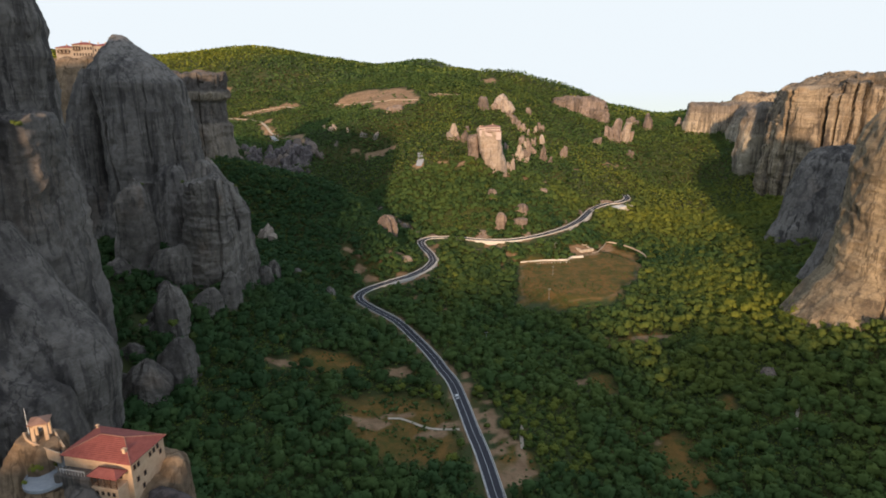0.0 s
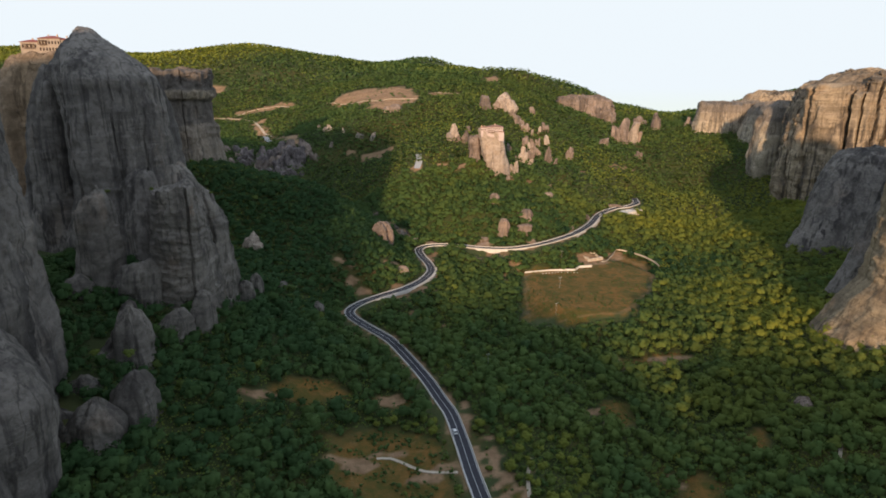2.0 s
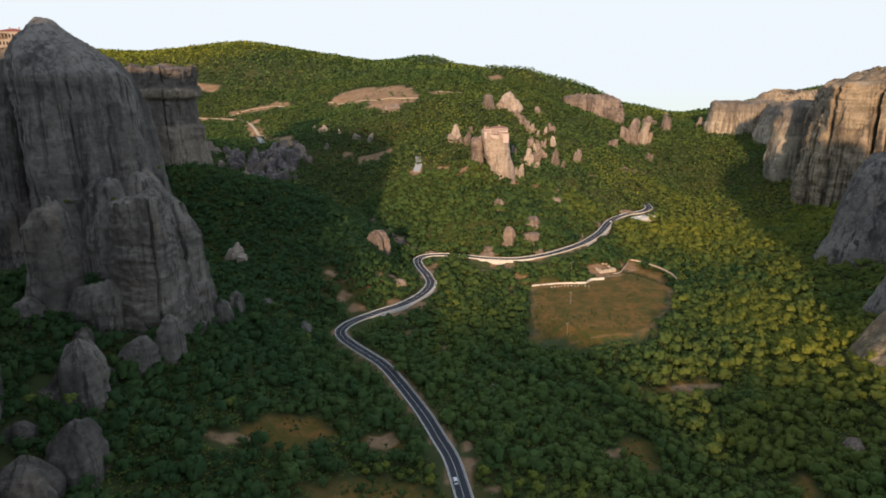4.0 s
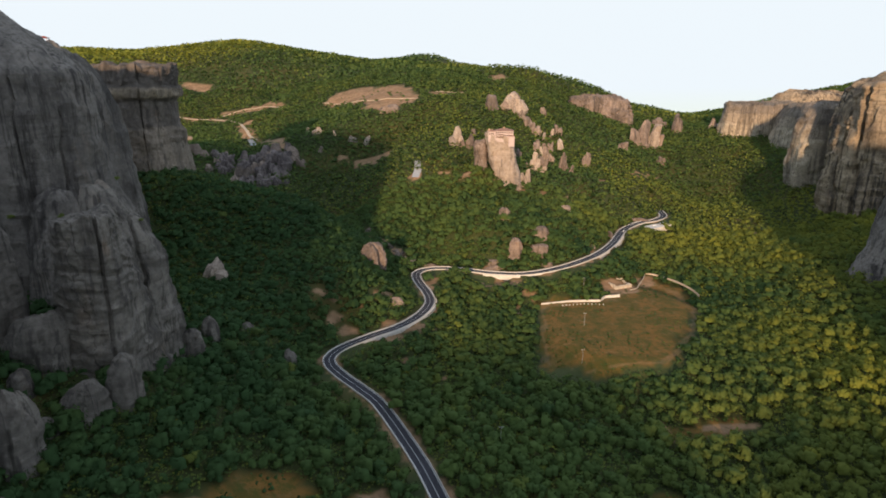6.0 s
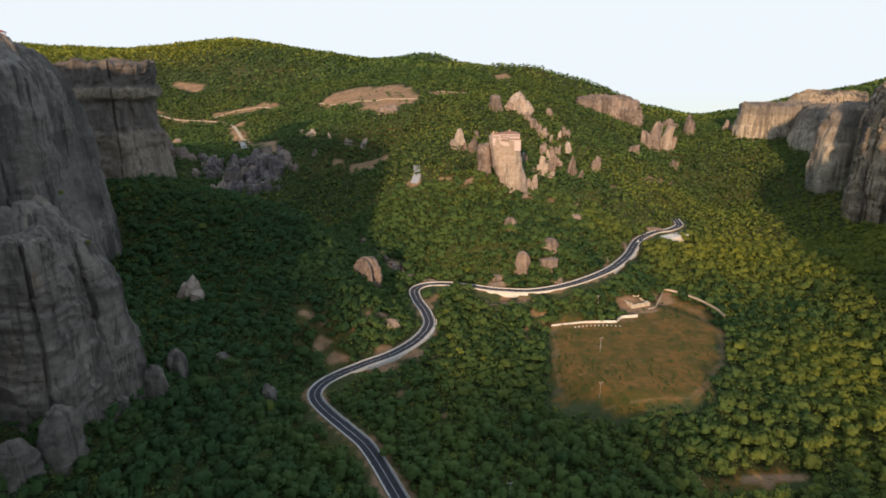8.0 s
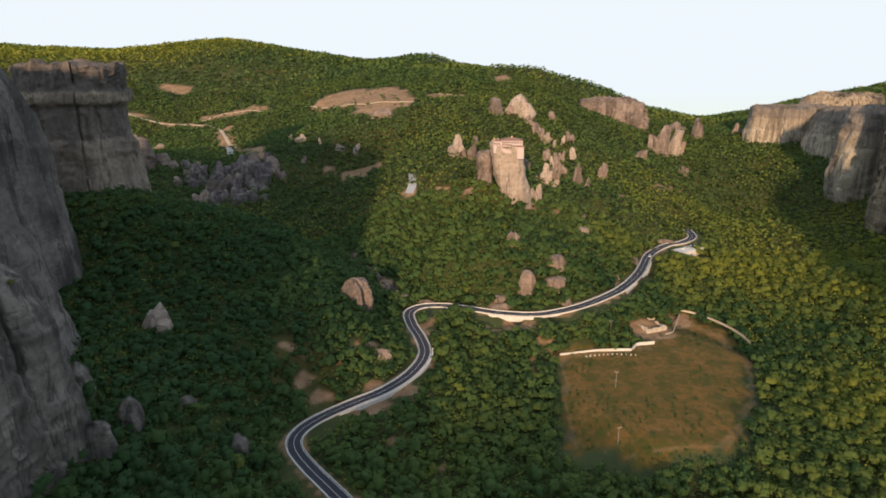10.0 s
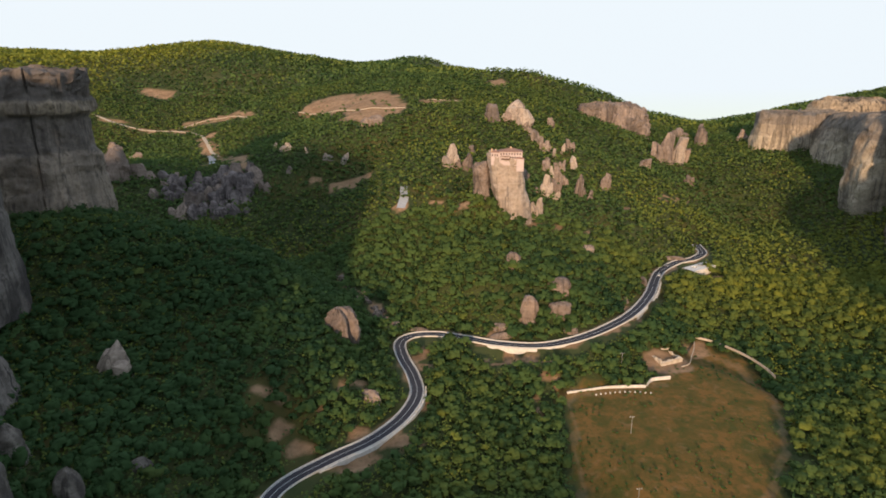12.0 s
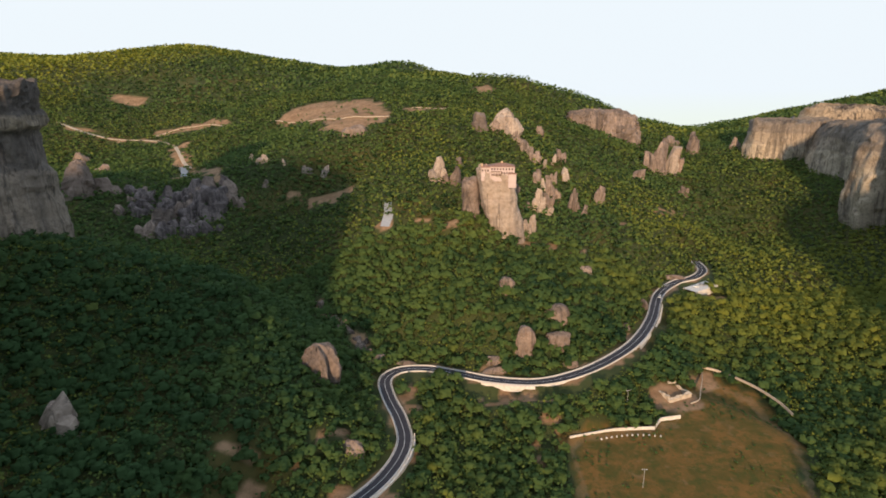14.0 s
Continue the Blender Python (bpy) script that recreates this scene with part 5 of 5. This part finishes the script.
part("railing", add_box(add_box(bmesh.new(), 0.7, 6.9, -8.46, -8.38, 3.4, 3.52), 0.7, 6.9, -8.46, -8.38, 3.0, 3.08), WOOD, h)
part("terrace_wall", add_box(bmesh.new(), -8.4, 0.55, -8.9, -5.42, -6.0, 4.2, 0.2), ROCK_GREY, h, "grey stone terrace wall")
RIDGES = (((-9.0, -5.9, 7.05), (-3.1, 0, 9.25)), ((-3.1, 0, 9.25), (2.8, 0, 9.25)), ((2.8, 0, 9.25), (8.7, -5.9, 7.05)), ((2.8, 0, 9.25), (8.7, 5.9, 7.05)))
for a_, b_ in RIDGES:
    bm = bmesh.new()
    va, vb = Vector(a_), Vector(b_)
    bmesh.ops.create_cone(bm, cap_ends=True, segments=6, radius1=0.09, radius2=0.09, depth=(vb - va).length, matrix=Matrix.Translation((va + vb) / 2) @ (vb - va).to_track_quat("Z", "Y").to_matrix().to_4x4())
    part("ridge_cap", bm, BROWN_TILES, h, "pale worn ridge tiles")
# courses of tiles, each a low step on the front and the right slope
for k in range(1, 13):
    f = k / 13
    bm = bmesh.new()
    z_ = 7.05 + 2.2 * f + 0.05
    for p0, p1 in (((-9.0 + 5.9 * f, -5.9 + 5.9 * f), (8.7 - 5.9 * f, -5.9 + 5.9 * f)), ((8.7 - 5.9 * f, -5.9 + 5.9 * f), (8.7 - 5.9 * f, 5.9 - 5.9 * f))):
        add_box(bm, min(p0[0], p1[0]) - 0.06, max(p0[0], p1[0]) + 0.06, min(p0[1], p1[1]) - 0.06, max(p0[1], p1[1]) + 0.06, z_ - 0.12, z_ + 0.02)
    part("tile_course", bm, TILES, h)
for yy, zz in ((-4.4, 4.9), (-3.2, 4.9), (-3.8, 1.6), (-1.6, 1.6), (-2.4, -1.0), (3.2, 5.2), (1.9, 5.0), (0.6, 4.8), (3.9, 3.4)):
    window(h, 8.2, yy, zz, 0.55, 1.0, "right")
for xx in (0.4, 2.2, 4.0):
    window(h, xx + 1.2, -5.42, 3.0, 0.9, 1.6)
for xx in (0.6, 1.9, 3.3, 4.6):
    window(h, xx + 1.4, -8.6, 0.9, 0.45, 0.7)
chimney(h, 5.4, -3.4, 7.6, 1.4, 0.7)
chimney(h, -8.2, 4.6, 6.0, 2.2, 0.5)
bell = tagged(empty("bell_tower", 0, 0, 0), "small ochre bell tower with open arches and tiled roof", "bell tower")
for sx in (-1, 1):
    for sy in (-1, 1):
        part("pier", add_box(bmesh.new(), sx * 1.05 - 0.3, sx * 1.05 + 0.3, sy * 1.05 - 0.3, sy * 1.05 + 0.3, -1.2, 2.5, 0.04), PLASTER, bell)
for turn in range(4):
    bm = bmesh.new()
    for k in range(7):
        a0, a1 = math.pi * k / 7, math.pi * (k + 1) / 7
        add_box(bm, -0.75 * math.cos(a0), -0.75 * math.cos(a1), -1.3, -0.8, 1.7 + 0.72 * math.sin((a0 + a1) / 2), 3.0)
    arch = part("arch", bm, PLASTER, bell)
    arch.matrix_local = pose(0, 0, 0, 0, 0, 90 * turn)
part("roof", hip_roof(bmesh.new(), -1.4, 1.4, -1.4, 1.4, 3.02, 0.6, 0.25, 0.5), BROWN_TILES, bell, "low tiled pyramid roof")
bm = bmesh.new()
bmesh.ops.create_cone(bm, cap_ends=True, segments=14, radius1=0.45, radius2=0.18, depth=0.7, matrix=Matrix.Translation((0, 0, 2.0)))
part("bell", bm, METAL, bell)
bell.matrix_world = pose(-91.0, 117.8, 83.4, 0, 0, 22) @ Matrix.Scale(1.22, 4)
pole = tagged(empty("flagpole", -94.4, 118.4, 82.0), "thin white flagpole beside the bell tower", "flagpole")
bm = bmesh.new()
bmesh.ops.create_cone(bm, cap_ends=True, segments=8, radius1=0.08, radius2=0.04, depth=7.5, matrix=Matrix.Translation((0, 0, 3.75)))
part("mast", bm, CAR_WHITE, pole)


def low_wall(name, pts, tall, thick, material, label, category="wall", sink=0.8):
    line = glide(pts, 0.8)
    ob = new(name, ribbon(name, line, -thick / 2, thick / 2, tall, material, tall + sink))
    return tagged(ob, label, category)


low_wall("parapet", [(-95.4, 118.1, 82.9), (-93.4, 116.2, 82.5), (-91.0, 115.4, 81.9), (-88, 114.9, 80.8), (-85.6, 114.8, 79.9)], 0.9, 0.34, PLASTER, "pale parapet wall round the bell tower", sink=1.6)
low_wall("parapet", [(-89.2, 119.2, 83.0), (-87.6, 117.9, 82.0), (-85.4, 116.3, 80.4)], 0.9, 0.34, PLASTER, "pale parapet wall beside the steps", sink=1.6)
stair = tagged(empty("stair", -84.4, 115.2, 76.0, 150), "worn grey stone steps below the bell tower", "steps")
for k in range(14):
    part("step", add_box(bmesh.new(), 0.28 * k, 0.28 * k + 4.2 - 0.28 * k, -0.8, 0.8, -1.2 + 0.3 * k, 0.3 + 0.3 * k, 0.03), PAVING, stair)
EDGE = [(-91.6, 110.4), (-90.0, 108.4), (-87.6, 107.6), (-85.2, 108.2), (-83.4, 110.2), (-81.4, 113.0), (-79.2, 115.0), (-77.6, 116.4), (-79.6, 118.6), (-84.5, 118.8), (-90.0, 117.4), (-92.2, 113.6)]
terrace = tagged(empty("terrace", -86, 113, 76.2), "round-ended paved terrace with a thin rim", "terrace")
edge = glide([(x + 86, y - 113, 0) for x, y in EDGE + EDGE[:1]], 0.6)
bm = bmesh.new()
face = bm.faces.new([bm.verts.new(p) for p in edge[:-1]])
low = bmesh.ops.extrude_face_region(bm, geom=[face])["geom"]
bmesh.ops.translate(bm, vec=(0, 0, -0.4), verts=[e_ for e_ in low if isinstance(e_, bmesh.types.BMVert)])
bmesh.ops.recalc_face_normals(bm, faces=bm.faces)
part("floor", bm, PAVING, terrace)
rim = new("rim", ribbon("rim", edge, -0.09, 0.09, 0.4, PAVING, 0.6))
rim.parent = terrace
for k in range(5):
    bm = bmesh.new()
    bmesh.ops.create_cone(bm, cap_ends=True, segments=6, radius1=0.05, radius2=0.04, depth=4.0, matrix=pose(2.0 + 0.35 * k, -1.2, 1.8, 0, 14 * (k - 2), 0))
    part("strut", bm, METAL, terrace)
rail = tagged(empty("terrace_railing", -80.8, 110.8, 78.2, -11), "pale metal railing round the upper terrace", "railing")
for k in range(9):
    part("post", add_box(bmesh.new(), -0.04 + 0.75 * k - 3, 0.04 + 0.75 * k - 3, -0.04, 0.04, 0, 1.1), CONCRETE, rail)
part("top_rail", add_box(bmesh.new(), -3.1, 3.1, -0.05, 0.05, 1.1, 1.2), CONCRETE, rail)
bush_rng = np.random.default_rng(31)
for bx_, by_, bz_, bs_ in ((-90.2, 113.8, 76.2, 3.6), (-84.5, 112.2, 76.1, 1.8), (-91.4, 110.6, 75.9, 1.6), (-78.6, 111.2, 75.6, 1.8), (-88.4, 116.5, 76.4, 1.8)):
    cv, cf, cn = crown(bush_rng, 120, 0.06, 9)
    me = mesh_from("shrub", cv * bs_, cf, LEAF)
    me.normals_split_custom_set_from_vertices(cn)
    attribute(me, "tint", np.full(len(cv), 0.8))
    attribute(me, "dry", np.full(len(cv), 0.55))
    shrub = tagged(new("shrub", me), "bright green shrub on the terrace rock", "shrub", "shrubs round the terrace")
    shrub.location = (bx_, by_, bz_ - 0.2)


# shrubs rooted on the ledges of the cliffs: x, y, z, size
for bx_, by_, bz_, bs_ in ((-150, 198, 146, 7), (-158, 196, 146, 5), (-168, 194, 146, 6), (-178, 194, 146, 5), (-142, 200, 145, 4), (-152, 360, 99, 4), (-157, 357, 99.5, 3.5), (-145, 362, 99, 3), (-162, 360, 99, 4), (-147, 379, 112, 3),
                           (-133, 368, 96, 3), (-195, 376, 95, 4), (-193, 384, 100, 4), (-180, 385, 92, 5), (-176, 383, 84, 6), (-168, 384, 80, 6), (-262, 598, 164, 7), (-255, 590, 163, 6), (-268, 606, 164, 8), (-248, 596, 164, 5), (-272, 594, 163, 7), (-258, 612, 165, 8), (-128, 258, 50, 6), (-140, 256, 52, 5)):
    cv, cf, cn = crown(bush_rng, 90, 0.07, 8)
    me = mesh_from("shrub", cv * (bs_, bs_, bs_ * 0.7), cf, LEAF)
    me.normals_split_custom_set_from_vertices(cn)
    attribute(me, "tint", np.full(len(cv), 0.45))
    attribute(me, "dry", np.full(len(cv), 0.3))
    shrub = tagged(new("shrub", me), "green shrub rooted on a rock ledge", "shrub", "shrubs on the cliff ledges")
    shrub.location = (bx_, by_, bz_ - 1.0)


# the long monastery on the high western cliff
v = tagged(empty("monastery", -266, 470, 173.2, 8), "long stone monastery with red roofs on a clifftop", "monastery")
wing(v, -23, -11, -8, 2, -4, 7.2, STONE_WALL, TILES, 1.6)
wing(v, -11, 3, -9.5, 2, -4, 9.4, STONE_WALL, TILES, 1.8)
wing(v, 3.02, 15, -8.6, 2, -4, 8.6, STONE_WALL, TILES, 1.7)
wing(v, 15.02, 23, -6.5, 2, -4, 6.8, STONE_WALL, TILES, 1.4)
for k in range(7):
    for row in range(2):
        window(v, -9.8 + 1.95 * k, -9.5, 1.6 + 3.2 * row + (1.0 if row else 0), 0.8, 1.7)
for k in range(5):
    window(v, 4.6 + 2.2 * k, -8.6, 4.6, 0.8, 1.6)
    window(v, 4.6 + 2.2 * k, -8.6, 1.2, 0.8, 1.4)
for k in range(4):
    window(v, -21.4 + 2.6 * k, -8, 3.6, 0.9, 1.6)
for k in range(3):
    window(v, 16.5 + 2.2 * k, -6.5, 3.2, 0.8, 1.5)
balcony(v, -10.5, -5.5, -9.5, 5.4, 1.5)
balcony(v, 9.5, 14.5, -8.6, 5.2, 1.5)
balcony(v, -21, -14, -8, 3.2, 1.2)
for k, (cx_, cz_) in enumerate(((-17, 8.2), (-7, 10.6), (-1, 10.6), (4.5, 9.8), (10, 9.8), (19, 7.6))):
    chimney(v, cx_, -3 + (k % 2), cz_, 1.5)

# a small open pavilion on the ridge below the long monastery
kiosk = tagged(empty("pavilion", -256, 512, 174.6, 15), "small open pavilion with a red tiled roof", "pavilion")
part("floor", add_box(bmesh.new(), -2.3, 2.3, -2.3, 2.3, -3.0, 0.2, 0.05), PLASTER, kiosk)
for sx in (-1, 1):
    for sy in (-1, 1):
        part("post", add_box(bmesh.new(), sx * 1.9 - 0.22, sx * 1.9 + 0.22, sy * 1.9 - 0.22, sy * 1.9 + 0.22, 0.2, 3.0, 0.03), PINK_PLASTER, kiosk)
part("roof", hip_roof(bmesh.new(), -2.2, 2.2, -2.2, 2.2, 3.2, 1.3, 0.35), TILES, kiosk, "red tiled pyramid roof")

# the monastery on the pale pillar
m = tagged(empty("monastery", 42.5, 698, 101.5, -3), "pinkish plastered monastery with brown roofs on a pillar", "monastery")
wing(m, -12.5, -6.5, -9, 2, -5, 4.6, PINK_PLASTER, BROWN_TILES, 1.4)
wing(m, -6.48, 10.5, -10, 3, -5, 5.2, PINK_PLASTER, BROWN_TILES, 2.0)
wing(m, 6.2, 11.6, -12.6, -10.02, -9, 0.6, PINK_PLASTER, BROWN_TILES, 0.7)
for k in range(8):
    window(m, -5.2 + 2.0 * k, -10, 3.0, 0.7, 1.2)
for k in range(5):
    window(m, 1.8 + 1.7 * k, -10, 0.4, 0.7, 1.1)
for k in range(3):
    window(m, -11.5 + 1.8 * k, -9, 1.8, 0.7, 1.2)
balcony(m, -5.5, 1.5, -10, -0.4, 1.6)
chimney(m, 2, -3, 6.4, 1.8, 1.4)
chimney(m, -9, -4, 5.2, 1.2)
chimney(m, -12, -6, 4.6, 2.4, 1.0)
for hx_, hy_, hz_, turn in ((84, 797, 57.5, 20), (64, 757, 59.5, -15)):
    hut = tagged(empty("hut", hx_, hy_, hz_, turn), "small pale stone hut among trees", "hut", "huts on the hillside")
    wing(hut, -3, 3, -2, 2, -2, 3.0, PINK_PLASTER, BROWN_TILES, 1.0, 0.3)
    window(hut, 0, -2, 1.0, 0.8, 1.0)


# ---- by the road ----
def car(x, y, z, turn, paint, label):
    c = tagged(empty("car", x, y, z, turn), label, "car", "cars on the road")
    bm = bmesh.new()
    secs = ((-2.15, 0.35, 0.70, 0.74), (-2.05, 0.30, 0.92, 0.82), (-1.0, 0.28, 0.98, 0.88), (1.0, 0.28, 0.95, 0.88), (1.9, 0.30, 0.85, 0.84), (2.15, 0.38, 0.62, 0.72))
    rows = [[bm.verts.new((sx * wd, yy, zz)) for sx, zz in ((-1, lo), (-1, hi), (1, hi), (1, lo))] for yy, lo, hi, wd in secs]
    for a, b in zip(rows, rows[1:]):
        for i in range(4):
            bm.faces.new((a[i], a[(i + 1) % 4], b[(i + 1) % 4], b[i]))
    bm.faces.new(rows[0][::-1])
    bm.faces.new(rows[-1])
    bmesh.ops.recalc_face_normals(bm, faces=bm.faces)
    part("body", bm, paint, c)
    for nm, mat, z0, z1, in0, in1 in (("window_band", PANE, 0.93, 1.38, 0.80, 0.68), ("roof", paint, 1.38, 1.46, 0.68, 0.60)):
        bm = bmesh.new()
        lo = [bm.verts.new((sx * in0, yy, z0)) for sx, yy in ((-1, -1.85 if nm == "window_band" else -1.3), (1, -1.85 if nm == "window_band" else -1.3), (1, 1.15 if nm == "window_band" else 0.6), (-1, 1.15 if nm == "window_band" else 0.6))]
        hi = [bm.verts.new((sx * in1, yy, z1)) for sx, yy in ((-1, -1.3), (1, -1.3), (1, 0.6), (-1, 0.6))]
        bm.faces.new(hi)
        for i in range(4):
            bm.faces.new((lo[i], lo[(i + 1) % 4], hi[(i + 1) % 4], hi[i]))
        part(nm, bm, mat, c)
    for sx in (-1, 1):
        for yy in (-1.35, 1.35):
            bm = bmesh.new()
            bmesh.ops.create_cone(bm, cap_ends=True, segments=14, radius1=0.32, radius2=0.32, depth=0.22, matrix=pose(sx * 0.80, yy, 0.32, 0, 90, 0))
            part("wheel", bm, RUBBER, c)
        part("headlight", add_box(bmesh.new(), sx * 0.6 - 0.16, sx * 0.6 + 0.16, 2.02, 2.12, 0.55, 0.68, 0.02), CAR_WHITE, c)
    return c


def on_road(k, side, paint, label):
    p, q = ROAD_LINE[k], ROAD_LINE[k + 1]
    d = (q - p) / np.linalg.norm((q - p)[:2])
    n = np.array([d[1], -d[0], 0])
    w_ = p + n * side
    car(w_[0], w_[1], w_[2] + 0.02, math.degrees(math.atan2(-d[0], d[1])), paint, label)


def road_index(x, y):
    return int(np.argmin(np.hypot(ROAD_LINE[:, 0] - x, ROAD_LINE[:, 1] - y)))


on_road(road_index(4, 291), -1.6, CAR_WHITE, "white car on the straight road")
on_road(road_index(156, 674), 1.6, CAR_WHITE, "white car climbing the upper road")
on_road(road_index(170, 695), -1.6, CAR_GREY, "grey car on the upper bend")
pad = [(181, 690, 16.6), (188, 694, 16.9), (196, 699, 17.2), (203, 704, 17.4)]
layby = tagged(new("layby", ribbon("layby", glide(pad, 1.0), -1.5, 9.5, -0.02, CONCRETE, 6)), "pale gravel lay-by beside the bend", "pavement", kind="structure")
for px_, py_, tn in ((190, 692, 70), (196, 696, 60), (201, 699, 55)):
    car(px_, py_, 17.15 if px_ > 195 else 16.85, tn, CAR_WHITE if px_ != 196 else CAR_GREY, "parked car in the gravel lay-by")

for a, b, side, tall, label in ((road_index(23, 563), road_index(50, 557), 4.3, 3.6, "white retaining wall below the road"), (road_index(-58, 457), road_index(-17, 520), 4.4, 3.0, "pale stone retaining wall under the road"),
                                (road_index(112, 597), road_index(126, 615), 4.3, 4.5, "white retaining wall below the upper road"), (road_index(132, 625), road_index(150, 660), 4.6, 5.0, "pale retaining wall along the upper road")):
    seg = ROAD_LINE[a:b]
    wall_ = tagged(new("retaining_wall", ribbon("retaining_wall", seg, side - 0.3, side + 0.5, 0.3, CONCRETE, tall)), label, "wall", "retaining walls along the road")
    d = np.gradient(seg[:, :2], axis=0)
    d /= np.linalg.norm(d, axis=1)[:, None]
    for k in range(0, len(seg), 2):
        n_ = np.array([d[k, 1], -d[k, 0]])
        c_ = seg[k, :2] + n_ * (side + 0.1)
        post = part("guard_post", add_box(bmesh.new(), -0.2, 0.2, -0.2, 0.2, 0, 0.9, 0.03), CONCRETE, wall_)
        post.location = (c_[0], c_[1], seg[k, 2] + 0.3)
# cut banks of bare earth above the road
for k, (x, y, z0, z1, a, b) in enumerate(((32, 569, 8, 14, 11, 3.5), (140.5, 660, 14, 20, 3, 13), (180, 712, 15, 20, 13, 3), (-20, 587, 5, 10, 9, 3), (-18.5, 557, -4, 5.2, 5.0, 14), (118, 624, 12, 17, 3, 10))):
    rock("earth_bank", [(z0 - 4, x, y, a, b), (z0 + 0.6 * (z1 - z0), x, y, a * 0.85, b * 0.8), (z1, x, y, a * 0.5, b * 0.5)], 170 + k,
         "bare reddish earth bank cut beside the road", ROCK_PINK, group="earth banks along the road", category="bank", size=0.7, lump=0.35, crack=1.5, crest=0.3, block=2.0)

# ---- round the field ----
low_wall("field_wall", [(61, 522, 0.6), (72, 525, 0.6), (84, 528, 0.8), (97, 529, 0.9), (104, 529, 1.0)], 0.8, 0.3, CONCRETE, "low white wall along the field")
low_wall("field_wall", [(104.5, 529.5, 1.2), (107, 533, 1.3), (110, 536, 1.3), (120, 538, 1.4)], 1.2, 0.3, CONCRETE, "taller white wall at the field's corner")
low_wall("field_wall", [(131, 552, 0.8), (137, 556, 0.8), (142, 566, 0.8), (148, 578, 0.6), (155, 595, 0.5)], 0.6, 0.35, GRAVEL, "low pale boundary wall of the field")
low_wall("field_wall", [(155.5, 595, 0.5), (163, 589, 0.5), (170, 578, 0.8), (175, 566, 1.0), (178, 552, 1.1), (178, 540, 1.2)], 0.6, 0.35, GRAVEL, "low pale curved boundary wall of the field")
stone = tagged(empty("marker_stone", 76, 521.5, float(land(76, 521.5))), "small white marker stone in the field", "stone", "white stones along the wall")
part("block", add_box(bmesh.new(), -0.35, 0.35, -0.3, 0.3, -0.1, 0.7, 0.06), CONCRETE, stone)
for k in range(1, 12):
    sx_ = 76 + 2.6 * k
    copy_thing(stone, pose(sx_, 521.6 + 2.6 * math.sin(k * 0.25), float(land(sx_, 523)), 0, 0, 23 * k))
ruin = tagged(empty("ruin", 124.5, 562, float(land(124.5, 562)) - 0.5, 25), "roofless ruin of pale rubble walls", "ruin")
for x0, x1, y0, y1, z1 in ((-8, 8, -6.5, -5.3, 1.2), (-8, 8, 5.3, 6.5, 2.6), (-8, -6.8, -5.28, 5.28, 2.2), (6.8, 8, -5.28, 5.28, 1.0)):
    bm = add_box(bmesh.new(), x0, x1, y0, y1, -2, z1)
    bmesh.ops.subdivide_edges(bm, edges=bm.edges, cuts=7, use_grid_fill=True)
    for vt in bm.verts:
        q = noise.noise_vector(vt.co * 0.7 + Vector((3, 5, 7)))
        vt.co += Vector((0.5 * q.x, 0.5 * q.y, 1.3 * q.z if vt.co.z > z1 - 0.1 else 0.2 * q.z))
    part("rubble_wall", bm, GRAVEL, ruin)
pylon = tagged(empty("utility_pole", 84, 486, float(land(84, 486))), "grey utility pole with a crossarm", "utility pole", "poles across the valley")
bm = bmesh.new()
bmesh.ops.create_cone(bm, cap_ends=True, segments=8, radius1=0.11, radius2=0.08, depth=9, matrix=Matrix.Translation((0, 0, 4.5)))
part("pole", bm, METAL, pylon)
part("crossarm", add_box(bmesh.new(), -1.1, 1.1, -0.05, 0.05, 8.45, 8.57), METAL, pylon)
for sx in (-1.0, 0, 1.0):
    bm = bmesh.new()
    bmesh.ops.create_cone(bm, cap_ends=True, segments=8, radius1=0.09, radius2=0.05, depth=0.35, matrix=Matrix.Translation((sx, 0, 8.78)))
    part("insulator", bm, CAR_WHITE, pylon)
for x_, y_ in ((74, 440), (22, 361), (95, 545)):
    copy_thing(pylon, pose(x_, y_, float(land(x_, y_)), 0, 0, 12))


# ---- single trees beside the near road ----
TREES = []
rng = np.random.default_rng(77)
for k in range(5):
    t = empty("tree", 0, 0, -500)
    bm = bmesh.new()
    bmesh.ops.create_cone(bm, cap_ends=True, segments=7, radius1=0.24, radius2=0.12, depth=2.6, matrix=Matrix.Translation((0, 0, 1.2)))
    part("trunk", bm, BARK, t)
    for j in range(4):
        bm = bmesh.new()
        bmesh.ops.create_cone(bm, cap_ends=True, segments=5, radius1=0.11, radius2=0.03, depth=2.6, matrix=pose(0, 0, 2.3, 0, 0, 90 * j + 20 * k) @ pose(0.7, 0, 0.9, 0, 38, 0))
        part("limb", bm, BARK, t)
    cv, cf, cn = crown(rng, 150, 0.05, 12)
    me = mesh_from("crown", cv * 7.0, cf, LEAF)
    me.normals_split_custom_set_from_vertices(cn)
    attribute(me, "tint", np.full(len(cv), (0.25, 0.5, 0.8, 0.4, 0.65)[k]))
    attribute(me, "dry", np.full(len(cv), (0.1, 0.3, 0.5, 0.0, 0.2)[k]))
    cr = new("crown", me)
    cr.parent = t
    tagged(t, "broad-leaved green tree beside the road", "tree", "trees beside the near road")
    TREES.append(t)
for k, (x, y) in enumerate(zip(sx_all, sy_all)):
    m_ = pose(x, y, float(land(x, y)) - 0.2, 0, 0, 67 * k) @ Matrix.Scale(0.5 + 0.55 * ((k * 37) % 100) / 100, 4)
    if k < len(TREES):
        TREES[k].matrix_world = m_
    else:
        copy_thing(TREES[k % len(TREES)], m_)
